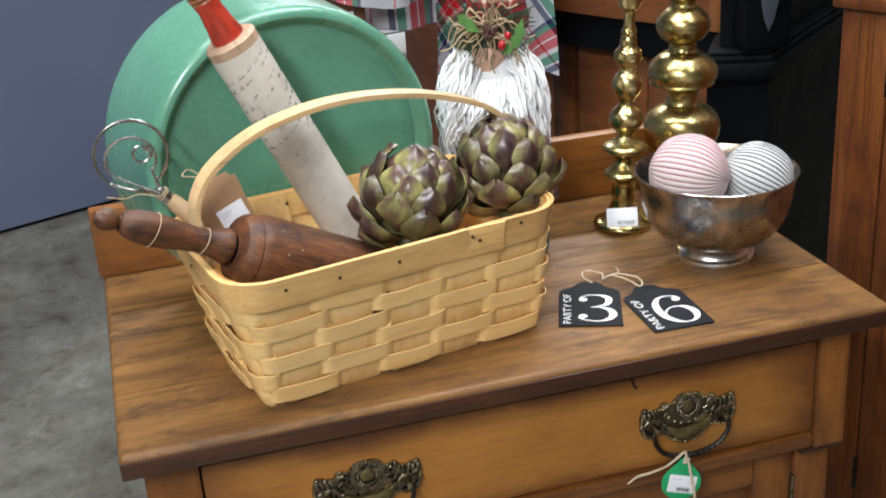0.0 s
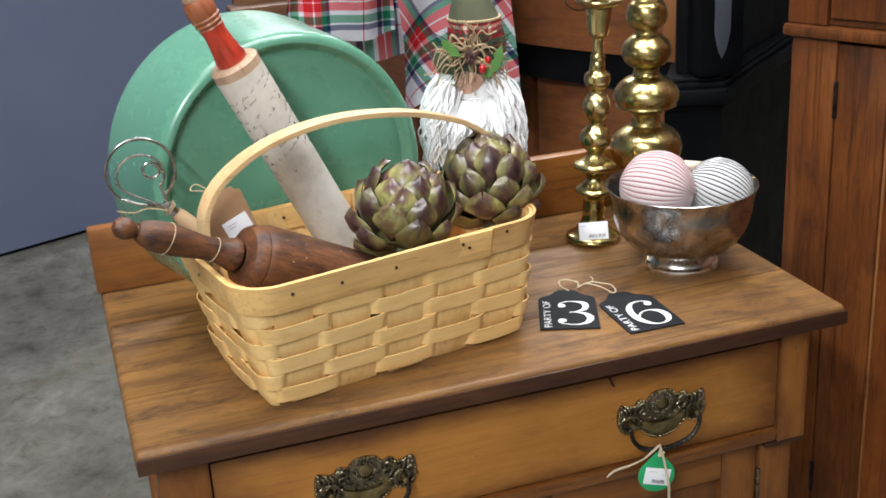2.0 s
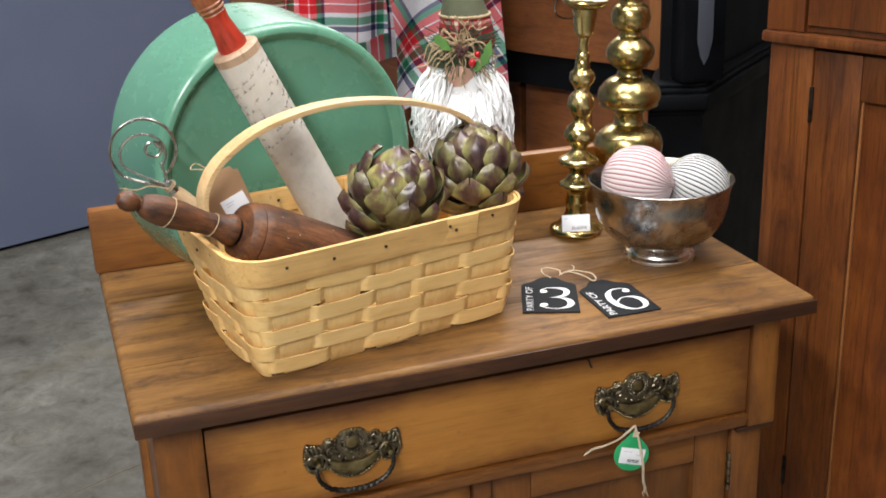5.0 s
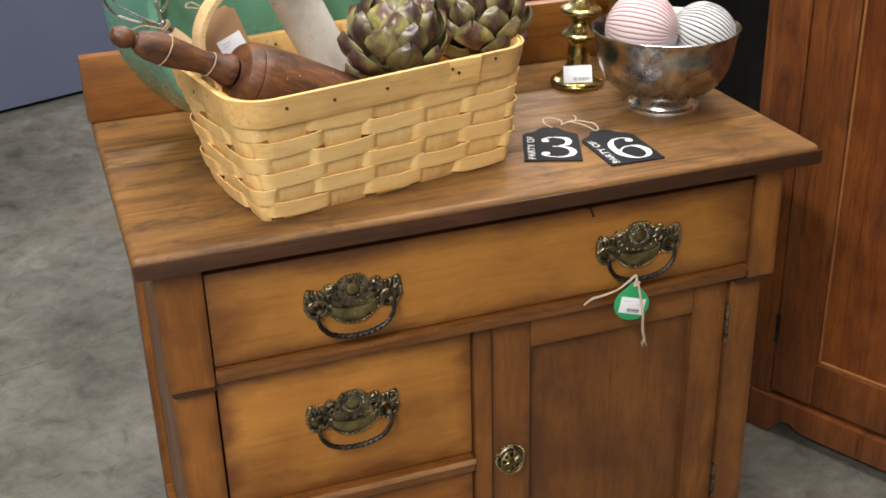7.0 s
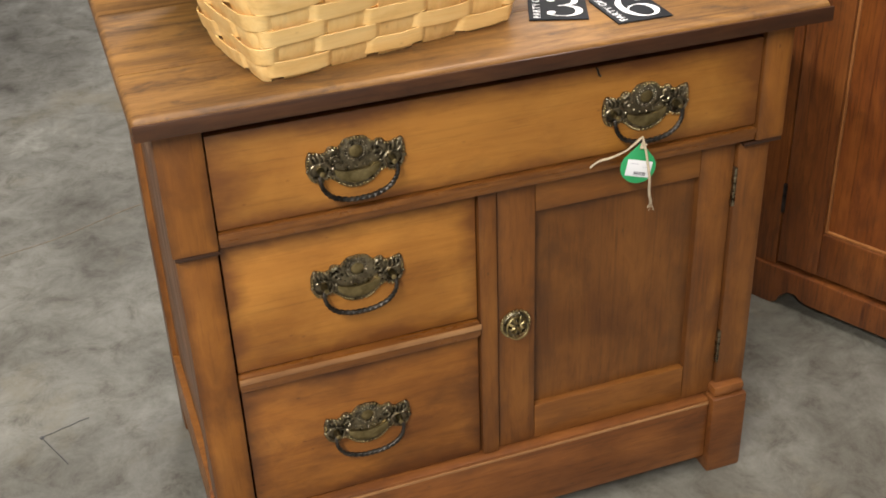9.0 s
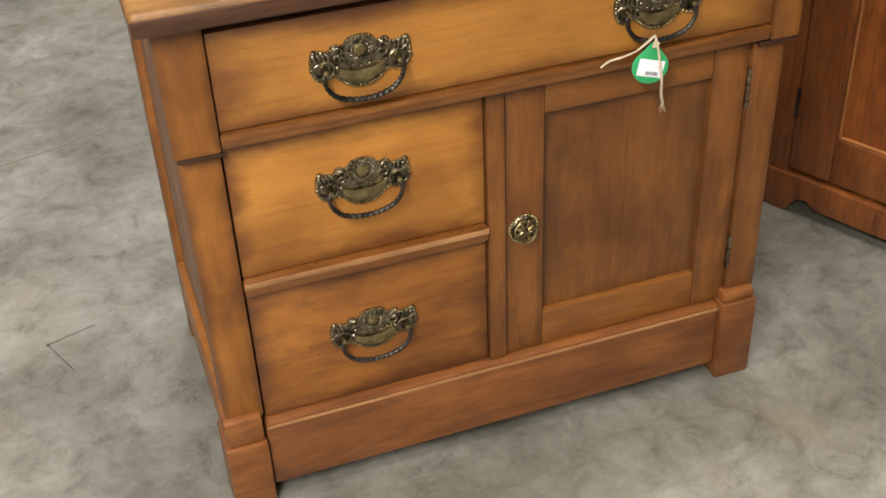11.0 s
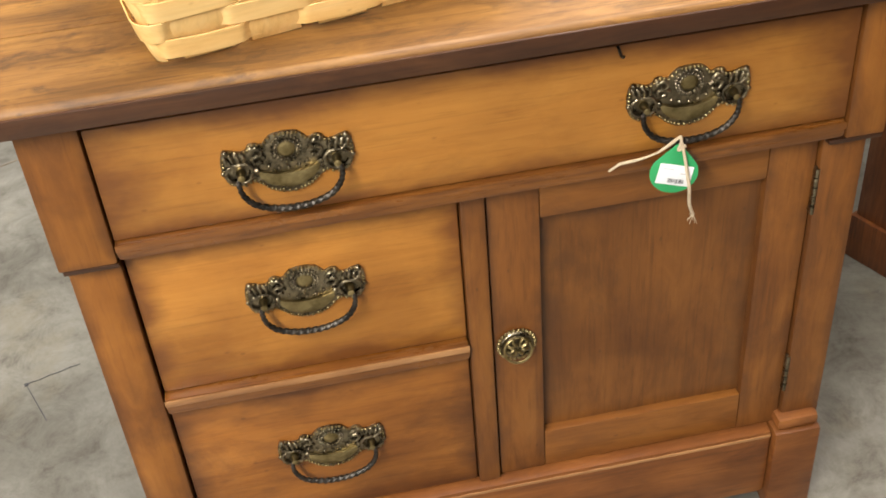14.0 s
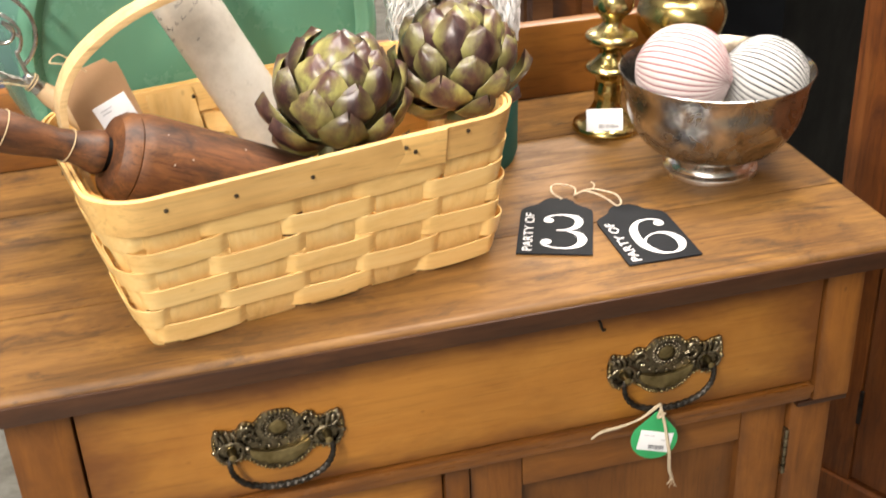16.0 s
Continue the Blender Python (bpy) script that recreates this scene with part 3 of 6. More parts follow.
def ring_pull(x, z):
    """A round rosette of leaves with a hanging ring."""
    base = lathe([(0.0, 0.0075), (0.004, 0.0075), (0.006, 0.006), (0.011, 0.0065), (0.0125, 0.004), (0.0165, 0.0045), (0.0185, 0.002), (0.0185, 0.0), (0.0, 0.0)], 28)
    bmesh.ops.transform(base, matrix=pose(x, LY, z, 90, 0, 0), verts=base.verts[:])
    k = wpart("ring_pull", base, BRASS_DARK, door, "embossed round brass ring pull")
    bm = bmesh.new()
    for i in range(26):
        a = 2 * math.pi * i / 26
        ball(bm, x + 0.0195 * math.cos(a), LY - 0.0025, z + 0.0195 * math.sin(a), 0.0022, 6)
    for i in range(8):
        a = 2 * math.pi * i / 8 + 0.2
        c = smooth_line([(x + 0.004 * math.cos(a), LY - 0.0085, z + 0.004 * math.sin(a)), (x + 0.009 * math.cos(a + 0.25), LY - 0.0085, z + 0.009 * math.sin(a + 0.25)),
                         (x + 0.0125 * math.cos(a + 0.1), LY - 0.005, z + 0.0125 * math.sin(a + 0.1))], 4)
        tube(c, 0.0019, 6, bm)
    wpart("rosette", bm, BRASS_OLD, k)
    ring = [(x + 0.0002 + 0.0145 * math.cos(a), LY - 0.0085 - 0.003 * math.sin(a) * -1, z - 0.003 + 0.0145 * math.sin(a)) for a in [2 * math.pi * i / 36 for i in range(36)]]
    wpart("ring", tube(ring, 0.0015, 8, closed=True), BRASS_OLD, k)


ring_pull(0.394, 0.331)


# ---- on the washstand: the basket ----
def strip(path, ups, width, thick, bm=None, closed=False):
    """A flat band along a path; ups gives the band's width direction at each point."""
    bm = bm or bmesh.new()
    path = [Vector(p) for p in path]
    n, rings = len(path), []
    for i, p in enumerate(path):
        tan = (path[(i + 1) % n] - path[i - 1]) if closed else (path[min(i + 1, n - 1)] - path[max(i - 1, 0)])
        tan.normalize()
        up = Vector(ups[i])
        up = (up - tan * up.dot(tan)).normalized()
        out = tan.cross(up)
        w, h = up * (width / 2), out * (thick / 2)
        rings.append([bm.verts.new(p - w * 0.97 - h), bm.verts.new(p - w - h * 0.2), bm.verts.new(p - w * 0.97 + h), bm.verts.new(p + h * 1.25),
                      bm.verts.new(p + w * 0.97 + h), bm.verts.new(p + w + h * 0.2), bm.verts.new(p + w * 0.97 - h), bm.verts.new(p - h * 0.9)])
    k = 8
    for i in range(n if closed else n - 1):
        a, b = rings[i], rings[(i + 1) % n]
        for j in range(k):
            bm.faces.new((a[j], a[(j + 1) % k], b[(j + 1) % k], b[j]))
    if not closed:
        bm.faces.new(rings[0][::-1])
        bm.faces.new(rings[-1])
    bmesh.ops.recalc_face_normals(bm, faces=bm.faces[:])
    return bm


def ash(name, axis):
    return wood(name, (0.74, 0.45, 0.150), (0.87, 0.585, 0.235), (0.93, 0.68, 0.315), axis, 0.42, stain=(0.52, 0.29, 0.10), stain_amount=0.15, fine=1.2, coat=0.15, pore=0.08, streak=0.15, cloud=0.2, vary=0.06)


ASH, ASH_UP = ash("ash_splint", "x"), ash("ash_stake", "z")
ASH_RIM = wood("ash_rim", (0.72, 0.42, 0.145), (0.83, 0.53, 0.20), (0.89, 0.60, 0.25), "x", 0.48, stain=(0.45, 0.22, 0.07), stain_amount=0.18, fine=1.1, coat=0.06, pore=0.3)
ASH_HANDLE = wood("ash_handle", (0.56, 0.36, 0.17), (0.68, 0.47, 0.24), (0.76, 0.55, 0.30), "x", 0.45, stain=(0.42, 0.25, 0.11), stain_amount=0.3, fine=1.1, coat=0.15, pore=0.3)
NAIL = plain("nail_steel", (0.05, 0.04, 0.03), (0.12, 0.09, 0.06), 60, 0.5, 0.8)
TWINE = plain("jute_twine", (0.38, 0.27, 0.15), (0.58, 0.45, 0.28), 220, 0.9, bumpy=0.6, fine=700)
PALETWINE = plain("pale_cotton_twine", (0.48, 0.38, 0.26), (0.66, 0.56, 0.41), 220, 0.9, bumpy=0.6, fine=700)

BASKET = pose(0.2400, 1.1500, TOPZ + 0.0005, 0, 0, 12.0)
basket = thing("basket", BASKET, "pale woven ash splint basket with a bent hoop handle", "basket")
BH = 0.150


def basket_size(z):
    u = z / BH
    return 0.158 + 0.0165 * u ** 0.8, 0.074 + 0.031 * u ** 0.8, 0.012 + 0.026 * u


def basket_skew(z):
    """Shifts the foot a little further along than the rim, fitted to the camera's view."""
    return 0.009 * (1 - z / BH)


def rounded_rect(a, b, r, s):
    """The point and outward normal at the way s (0 to 1) round a rectangle of half sides a, b and corner radius r; s = 0 at the middle of the front."""
    sides = [2 * (a - r), 2 * (b - r), 2 * (a - r), 2 * (b - r)]
    arc = math.pi * r / 2
    total = sum(sides) + 4 * arc
    d = (s % 1.0) * total + sides[0] / 2
    d %= total
    for k, (cx, cy, ang) in enumerate(((a - r, -b + r, -90), (a - r, b - r, 0), (-a + r, b - r, 90), (-a + r, -b + r, 180))):
        L = sides[k]
        dirv = Vector((math.cos(radians(90 * k)), math.sin(radians(90 * k)), 0))
        nor = Vector((dirv.y, -dirv.x, 0))
        end = Vector((cx, cy, 0)) + nor * r
        if d <= L:
            return end - dirv * (L - d), nor
        d -= L
        if d <= arc:
            t = radians(ang) + d / r
            nn = Vector((math.cos(t), math.sin(t), 0))
            return Vector((cx, cy, 0)) + nn * r, nn
        d -= arc
    return end, nor


NST = 16                      # uprights round the basket
ROWS_W = 6


def weave_phase(s, row):
    """+1 where the weaver lies outside an upright, -1 where it lies behind."""
    w = math.cos(math.pi * (s * NST + row))
    return math.tanh(6.0 * (w + 0.30))


rngb = random.Random(4)
for row in range(ROWS_W):
    zc = 0.0150 + row * 0.0190
    path, ups = [], []
    n = 400
    tiltv = rngb.uniform(-0.0008, 0.0008)
    for i in range(n):
        s = i / n
        a, b, r = basket_size(zc)
        p, nor = rounded_rect(a, b, r, s)
        p = p + nor * (0.0020 * weave_phase(s, row) + 0.0002)
        p.x += basket_skew(zc)
        p.z = zc + tiltv * math.sin(6.28 * s + row) + 0.0009 * math.sin(40 * s + row * 2) - 0.0010 * math.cos(math.pi * (s * NST + row))
        path.append(p)
        ups.append(Vector((0, 0, 1)) + nor * 0.25)
    part("weaver", strip(path, ups, 0.0192, 0.0013, closed=True), ASH, basket)
for k in range(NST):
    s = (k + 0.0) / NST
    wide = 0.0425
    bm, grid = bmesh.new(), []
    for j in range(48):
        z = (BH - 0.004) * j / 47
        a, b, r = basket_size(z)
        total = 4 * (a + b) - (8 - 2 * math.pi) * r
        row = (z - 0.0150) / 0.0190
        ph = math.cos(math.pi * k) * math.cos(math.pi * row) if row < 5.5 else 0
        line = []
        for i in range(9):
            p, nor = rounded_rect(a, b, r, s + wide * (i / 8 - 0.5) / total)
            p = p - nor * (0.0010 * ph + 0.0006 + 0.0005 * (2 * i / 8 - 1) ** 2)
            p.z = z + 0.0008
            p.x += basket_skew(z)
            line.append((bm.verts.new(p), bm.verts.new(p - nor * 0.0013)))
        grid.append(line)
    for g0, g1 in zip(grid, grid[1:]):
        for i in range(8):
            bm.faces.new((g0[i][0], g0[i + 1][0], g1[i + 1][0], g1[i][0]))
            bm.faces.new((g0[i + 1][1], g0[i][1], g1[i][1], g1[i + 1][1]))
        bm.faces.new((g0[0][0], g1[0][0], g1[0][1], g0[0][1]))
        bm.faces.new((g0[8][0], g0[8][1], g1[8][1], g1[8][0]))
    bmesh.ops.recalc_face_normals(bm, faces=bm.faces[:])
    part("stake", bm, ASH_UP, basket)
# flat floor of the basket
bm = boxbm(-0.143, 0.161, -0.067, 0.067, 0.0012, 0.0032)
part("bottom", bm, ASH, basket)


def rim_band(off, z0, z1, thick):
    path, ups = [], []
    for i in range(240):
        a, b, r = basket_size((z0 + z1) / 2)
        p, nor = rounded_rect(a + off, b + off, r + off, i / 240)
        p.z = (z0 + z1) / 2 + 0.0008 * math.sin(6.28 * i / 240 * 2)
        path.append(p)
        ups.append(Vector((0, 0, 1)) + nor * 0.22)
    return strip(path, ups, z1 - z0, thick, closed=True)


part("outer_rim", rim_band(0.0048, 0.1175, 0.1505, 0.0030), ASH_RIM, basket, "wide smooth nailed rim band")
part("inner_rim", rim_band(0.0012, 0.122, 0.1492, 0.0030), ASH_RIM, basket)
# lap of the outer rim near one end
a, b, r = basket_size(0.136)
lap = boxbm(0.020, 0.1040, -b - 0.0082, -b - 0.0050, 0.1180, 0.1500, bev=0.0007)
for v in lap.verts:
    v.co.y += 0.0045 * max(0.0, (0.10 - v.co.x) / 0.08) - (v.co.z - 0.134) * 0.21
part("rim_lap", lap, ASH_RIM, basket, "overlapping end of the rim band")
# nails along the rim
NAILME = mesh_of("nail", lathe([(0, 0.0), (0.0019, 0.0), (0.0017, 0.0007), (0, 0.0011)], 10), NAIL)
for x, z in ((-0.128, 0.1365), (-0.074, 0.1345), (-0.012, 0.1345), (0.067, 0.1415), (0.0755, 0.1355), (0.1235, 0.1425)):
    o = new("nail", NAILME)
    o.parent = basket
    o.matrix_basis = pose(x, -b - (0.0084 if 0.05 < x < 0.104 else 0.0066) - (z - 0.134) * 0.21, z, 90 - 12, 0, 0)
for y, z in ((-0.03, 0.138), (0.012, 0.131), (0.05, 0.139)):
    o = new("nail", NAILME)
    o.parent = basket
    o.matrix_basis = pose(-a - 0.0066, y, z, 90, 0, -90)
for x, z in ((-0.13, 0.138), (-0.10, 0.132), (-0.045, 0.139)):
    o = new("nail", NAILME)
    o.parent = basket
    o.matrix_basis = pose(x, b - 0.0052, z, 90, 0, 0)
# handle
hoop = [(-0.147, 0.03), (-0.1570, 0.09), (-0.1690, 0.150), (-0.1735, 0.180), (-0.1690, 0.205), (-0.1500, 0.230), (-0.1100, 0.2535), (-0.0600, 0.2665),
        (-0.0100, 0.2700), (0.0400, 0.2660), (0.0900, 0.2560), (0.1400, 0.2380), (0.1680, 0.2180), (0.1750, 0.190), (0.1700, 0.150), (0.1660, 0.09), (0.1610, 0.03)]
path = smooth_line([(x, 0.003 * math.sin(9 * x), z) for x, z in hoop], 6)
ups = [Vector((0, 1, 0))] * len(path)
part("handle", strip(path, ups, 0.0235, 0.0055), ASH_HANDLE, basket, "bent hoop handle")
# inner divider
part("divider", boxbm(0.03, 0.166, 0.055, 0.060, 0.02, 0.128, bev=0.001), ASH_RIM, basket, "thin pale inner divider")


# ---- green crock behind the basket ----
def green_glaze():
    m, t, b = nodes_of("green_glaze", 0.22, spec=0.5, coat=0.4)
    v = coords(t)
    n = tex(t, "Noise", 5.0, v, Detail=5.0)
    c = ramp(t, n.outputs["Fac"], [(0.35, (0.104, 0.275, 0.182)), (0.65, (0.130, 0.318, 0.214))])
    n2 = tex(t, "Noise", 18.0, coords(t, (1, 1, 0.6)), Detail=6.0, Roughness=0.7)
    c = mix(t, c, (0.28, 0.46, 0.34), ramp(t, n2.outputs["Fac"], [(0.66, (0, 0, 0)), (0.80, (0.4, 0.4, 0.4))]))
    t.links.new(c, b.inputs["Base Color"])
    t.links.new(ramp(t, n2.outputs["Fac"], [(0.3, (0.18,) * 3), (0.7, (0.34,) * 3)]), b.inputs["Roughness"])
    bump(t, b, n.outputs["Fac"], 0.05, 0.002)
    return m


GREEN = green_glaze()
prof = [(0.0, 0.138), (0.03, 0.1376), (0.034, 0.1372), (0.06, 0.1366), (0.064, 0.1374), (0.094, 0.1364), (0.099, 0.1375), (0.128, 0.1362), (0.133, 0.1375), (0.1445, 0.136),
        (0.1475, 0.1385), (0.150, 0.1445), (0.1535, 0.1475), (0.158, 0.1475), (0.1625, 0.1445), (0.1650, 0.138), (0.1672, 0.12), (0.1700, 0.08), (0.1728, 0.03),
        (0.1755, 0.004), (0.1755, -0.002), (0.1715, -0.003), (0.1690, 0.01), (0.1620, 0.12), (0.150, 0.129), (0.0, 0.131)]
n_yaw, n_tilt = 11.5, 1.8
crock = thing("crock", pose(0.169, 1.396, TOPZ + 0.1762, 90 - n_tilt, 0, n_yaw), "large round green glazed crock standing on its side", "crock")
part("wall", lathe(prof[15:], 96), GREEN, crock, "smooth flaring outer wall")
part("foot_ring", lathe(prof[9:16], 96), GREEN, crock, "rounded raised foot ring")
part("base", lathe(prof[:10], 96), GREEN, crock, "sunken base with turned rings")


# ---- rolling pins ----
def along(p, q, roll=0):
    """The pose at p whose z axis points to q."""
    d = (Vector(q) - Vector(p)).normalized()
    return Matrix.Translation(p) @ d.to_track_quat("Z", "Y").to_matrix().to_4x4() @ pose(0, 0, 0, 0, 0, roll)


def paper():
    m, t, b = nodes_of("script_paper", 0.6)
    v = coords(t)
    n = tex(t, "Noise", 14.0, v, Detail=6.0, Roughness=0.7)
    c = ramp(t, n.outputs["Fac"], [(0.30, (0.46, 0.42, 0.36)), (0.5, (0.63, 0.59, 0.52)), (0.7, (0.72, 0.69, 0.63))])
    n2 = tex(t, "Noise", 60.0, coords(t, (1, 1, 0.5)), Detail=4.0, Roughness=0.8)
    c = mix(t, c, (0.30, 0.27, 0.23), ramp(t, n2.outputs["Fac"], [(0.62, (0, 0, 0)), (0.75, (0.5, 0.5, 0.5))]))
    t.links.new(c, b.inputs["Base Color"])
    bump(t, b, n2.outputs["Fac"], 0.15, 0.001)
    return m


PAPER = paper()
RAWWOOD = wood("raw_wood", (0.40, 0.26, 0.16), (0.52, 0.36, 0.24), (0.60, 0.44, 0.31), "z", 0.6, stain_amount=0.15)
REDPAINT = wood("red_worn_paint", (0.30, 0.012, 0.008), (0.48, 0.03, 0.014), (0.56, 0.07, 0.03), "z", 0.38, stain=(0.13, 0.025, 0.012), stain_amount=0.75, coat=0.3, worn=0.49, blot=32.0)
RUBBED = wood("rubbed_red_wood", (0.22, 0.055, 0.022), (0.33, 0.11, 0.042), (0.42, 0.17, 0.07), "z", 0.42, stain=(0.26, 0.035, 0.016), stain_amount=0.55, coat=0.2, worn=0.5, blot=30.0)
INK = plain("ink", (0.05, 0.05, 0.06), (0.26, 0.25, 0.25), 30, 0.8)
pin_top, pin_low = Vector((0.1335, 1.2, 1.0455)), Vector((0.2385, 1.2165, 0.818))
PINL = 0.290
pin = thing("rolling_pin", along(pin_top + (pin_low - pin_top).normalized() * PINL, pin_top), "rolling pin wrapped in white script paper with a worn red handle", "rolling pin")
PR = 0.0272
part("barrel", lathe([(0, 0), (PR - 0.002, 0), (PR, 0.002), (PR, PINL - 0.012)], 48), PAPER, pin, "barrel wrapped in white paper with handwriting")
part("end_grain", lathe([(PR, PINL - 0.012), (PR + 0.0002, PINL - 0.003), (PR - 0.003, PINL), (0.0, PINL)], 48), RAWWOOD, pin, "bare wood end")
hz = PINL
part("handle", lathe([(0.0, hz), (0.0165, hz), (0.0172, hz + 0.004), (0.0150, hz + 0.014), (0.0128, hz + 0.030), (0.0125, hz + 0.036), (0.0140, hz + 0.044)], 32), REDPAINT, pin, "turned handle with glossy red paint")
part("grip", lathe([(0.0140, hz + 0.044), (0.0132, hz + 0.0452), (0.0153, hz + 0.049), (0.0142, hz + 0.0508), (0.0160, hz + 0.0545), (0.0148, hz + 0.0560), (0.0163, hz + 0.061), (0.0152, hz + 0.071), (0.0125, hz + 0.077), (0, hz + 0.077)], 32),
     RUBBED, pin, "ridged grip with the red rubbed away")
part("handle_tip", lathe([(0.0118, hz + 0.0772), (0.0122, hz + 0.081), (0.0095, hz + 0.087), (0.005, hz + 0.0900), (0, hz + 0.0905)], 28), RAWWOOD, pin, "bare wood tip")
# lines of faded handwriting, as short unreadable strokes
rngp = random.Random(11)
bm = bmesh.new()
for line in range(13):
    z = PINL - 0.026 - line * 0.0115 - rngp.uniform(0, 0.007)
    if line > 8 and rngp.random() < 0.4:
        continue
    ang = -3.1 + rngp.uniform(0, 0.4)
    while ang < 3.0:
        w = rngp.uniform(0.004, 0.012)
        if rngp.random() < (0.7 if line < 8 else 0.25):
            for k in range(int(w / 0.0016)):
                aa = ang + 0.0016 * k / PR
                h = rngp.choice((0.0012, 0.0016, 0.0016, 0.0040))
                zz = z + math.sin(aa) * 0.010 - (0.002 if rngp.random() < 0.15 else 0)
                pts = []
                for q, (du, dz) in enumerate(((0.0, 0.0), (0.0009, h), (0.0011, h * 0.5), (0.0014, 0.0001))):
                    a3 = aa + du / PR
                    pts.append(((PR + 0.0001) * math.cos(a3), (PR + 0.0001) * math.sin(a3), zz + dz))
                tube(pts[:rngp.choice((2, 2, 3, 4))], rngp.uniform(0.00018, 0.00038), 4, bm)
        ang += (w + rngp.uniform(0.0015, 0.004)) / PR
script = part("handwriting", bm, INK, pin, "thin faded strokes of script")
tagged(script, kind="stuff")
# lifted edge of the paper
bm = bmesh.new()
strip([(-PR * 0.99, -0.002 - 0.0000 * i, PINL - 0.055 - 0.003 * i) for i in range(8)], [(-0.5, -1, 0)] * 8, 0.008, 0.0005, bm)
part("loose_paper_edge", bm, PAPER, pin)

OLDWOOD = wood("old_dark_wood", (0.040, 0.014, 0.007), (0.115, 0.042, 0.015), (0.21, 0.085, 0.030), "z", 0.5, stain=(0.018, 0.008, 0.005), stain_amount=0.85, coat=0.0, pore=0.9, worn=0.47, blot=30.0, fine=1.8)
knob_p = Vector((-0.0075, 1.058, 0.9285))
coll_p = Vector((0.1035, 1.083, 0.8705))
BPIN = along(knob_p, coll_p)
bpin = thing("rolling_pin", BPIN, "dark old turned wooden rolling pin lying in the basket", "rolling pin")
L = (coll_p - knob_p).length
part("knob", lathe([(0, -0.012), (0.005, -0.0115), (0.0095, -0.007), (0.0108, 0), (0.009, 0.007), (0.006, 0.0105), (0.0062, 0.012), (0, 0.012)], 28), OLDWOOD, bpin)
part("handle", lathe([(0, 0.0122), (0.0085, 0.0122), (0.0120, 0.017), (0.0150, 0.028), (0.0160, 0.042), (0.0150, 0.058), (0.0130, 0.074), (0.0118, 0.086), (0.0125, 0.091), (0.0122, 0.096), (0.0140, 0.105),
                      (0.0165, 0.112), (0.0175, 0.116), (0.0165, 0.1195), (0.0, 0.1195)], 36), OLDWOOD, bpin)
# Black disc fills the gap between handle and barrel.
part("spacer", lathe([(0, 0.1197), (0.0135, 0.1197), (0.0135, 0.1238), (0, 0.1238)], 28), BLACK, bpin)
part("barrel", lathe([(0, 0.124), (0.022, 0.124), (0.0305, 0.1265), (0.0350, 0.133), (0.0362, 0.139), (0.0353, 0.1405), (0.0365, 0.143), (0.0380, 0.150), (0.0376, 0.19), (0.0362, 0.25), (0.0345, 0.300), (0.029, 0.305), (0, 0.305)], 48), OLDWOOD, bpin, "worn scratched barrel")
DRIED = plain("dried_paint", (0.46, 0.42, 0.36), (0.58, 0.54, 0.48), 40, 0.6)
rngs = random.Random(21)
specks = bmesh.new()
face = (BPIN.to_3x3().inverted() @ Vector((-0.25, -0.75, 0.65))).normalized()
base_angle = math.atan2(face.y, face.x)
for k in range(6):
    a2, zz = base_angle + rngs.uniform(-0.9, 0.9), rngs.uniform(0.158, 0.255)
    rr = 0.0379 - (zz - 0.15) * 0.016
    ball(specks, rr * math.cos(a2), rr * math.sin(a2), zz, rngs.uniform(0.0004, 0.0008), 6)
tagged(part("paint_specks", specks, DRIED, bpin, "flecks of white paint"), kind="stuff")
for z, r in ((0.043, 0.0163), (0.0935, 0.0128)):
    ring = [(r * math.cos(t), r * math.sin(t), z + 0.002 * math.sin(t)) for t in [2 * math.pi * k / 40 for k in range(40)]]
    part("twine_ring", tube(ring, 0.00055, 6, closed=True), TWINE, bpin)

# ---- dough whisk ----
STEEL = plain("steel_wire", (0.45, 0.44, 0.42), (0.62, 0.61, 0.58), 40, 0.25, 1.0)
PALEWOOD = wood("pale_handle_wood", (0.46, 0.30, 0.16), (0.58, 0.40, 0.23), (0.66, 0.48, 0.30), "z", 0.5, stain_amount=0.1)
fer, inn = Vector((0.0445, 1.19, 0.9020)), Vector((0.0685, 1.1905, 0.8745))
wm = along(fer, inn)
whisk = thing("dough_whisk", wm, "steel wire dough whisk with a pale wooden handle", "whisk")
part("handle", lathe([(0, 0.012), (0.0068, 0.012), (0.0085, 0.02), (0.0095, 0.05), (0.0092, 0.10), (0.007, 0.13), (0, 0.132)], 24), PALEWOOD, whisk)
part("ferrule", lathe([(0, -0.004), (0.0055, -0.004), (0.0068, 0.000), (0.0068, 0.0118), (0, 0.0118)], 20), STEEL, whisk)
wi = wm.inverted()
cen = Vector((0.0225, 1.19, 0.9435))


def loop(cx, cz, r, a0, a1, n=40, squash=1.0, y=0.0):
    return [Vector((cen.x + cx + r * math.cos(radians(a0 + (a1 - a0) * k / n)), 1.19 + y, cen.z + cz + squash * r * math.sin(radians(a0 + (a1 - a0) * k / n)))) for k in range(n + 1)]


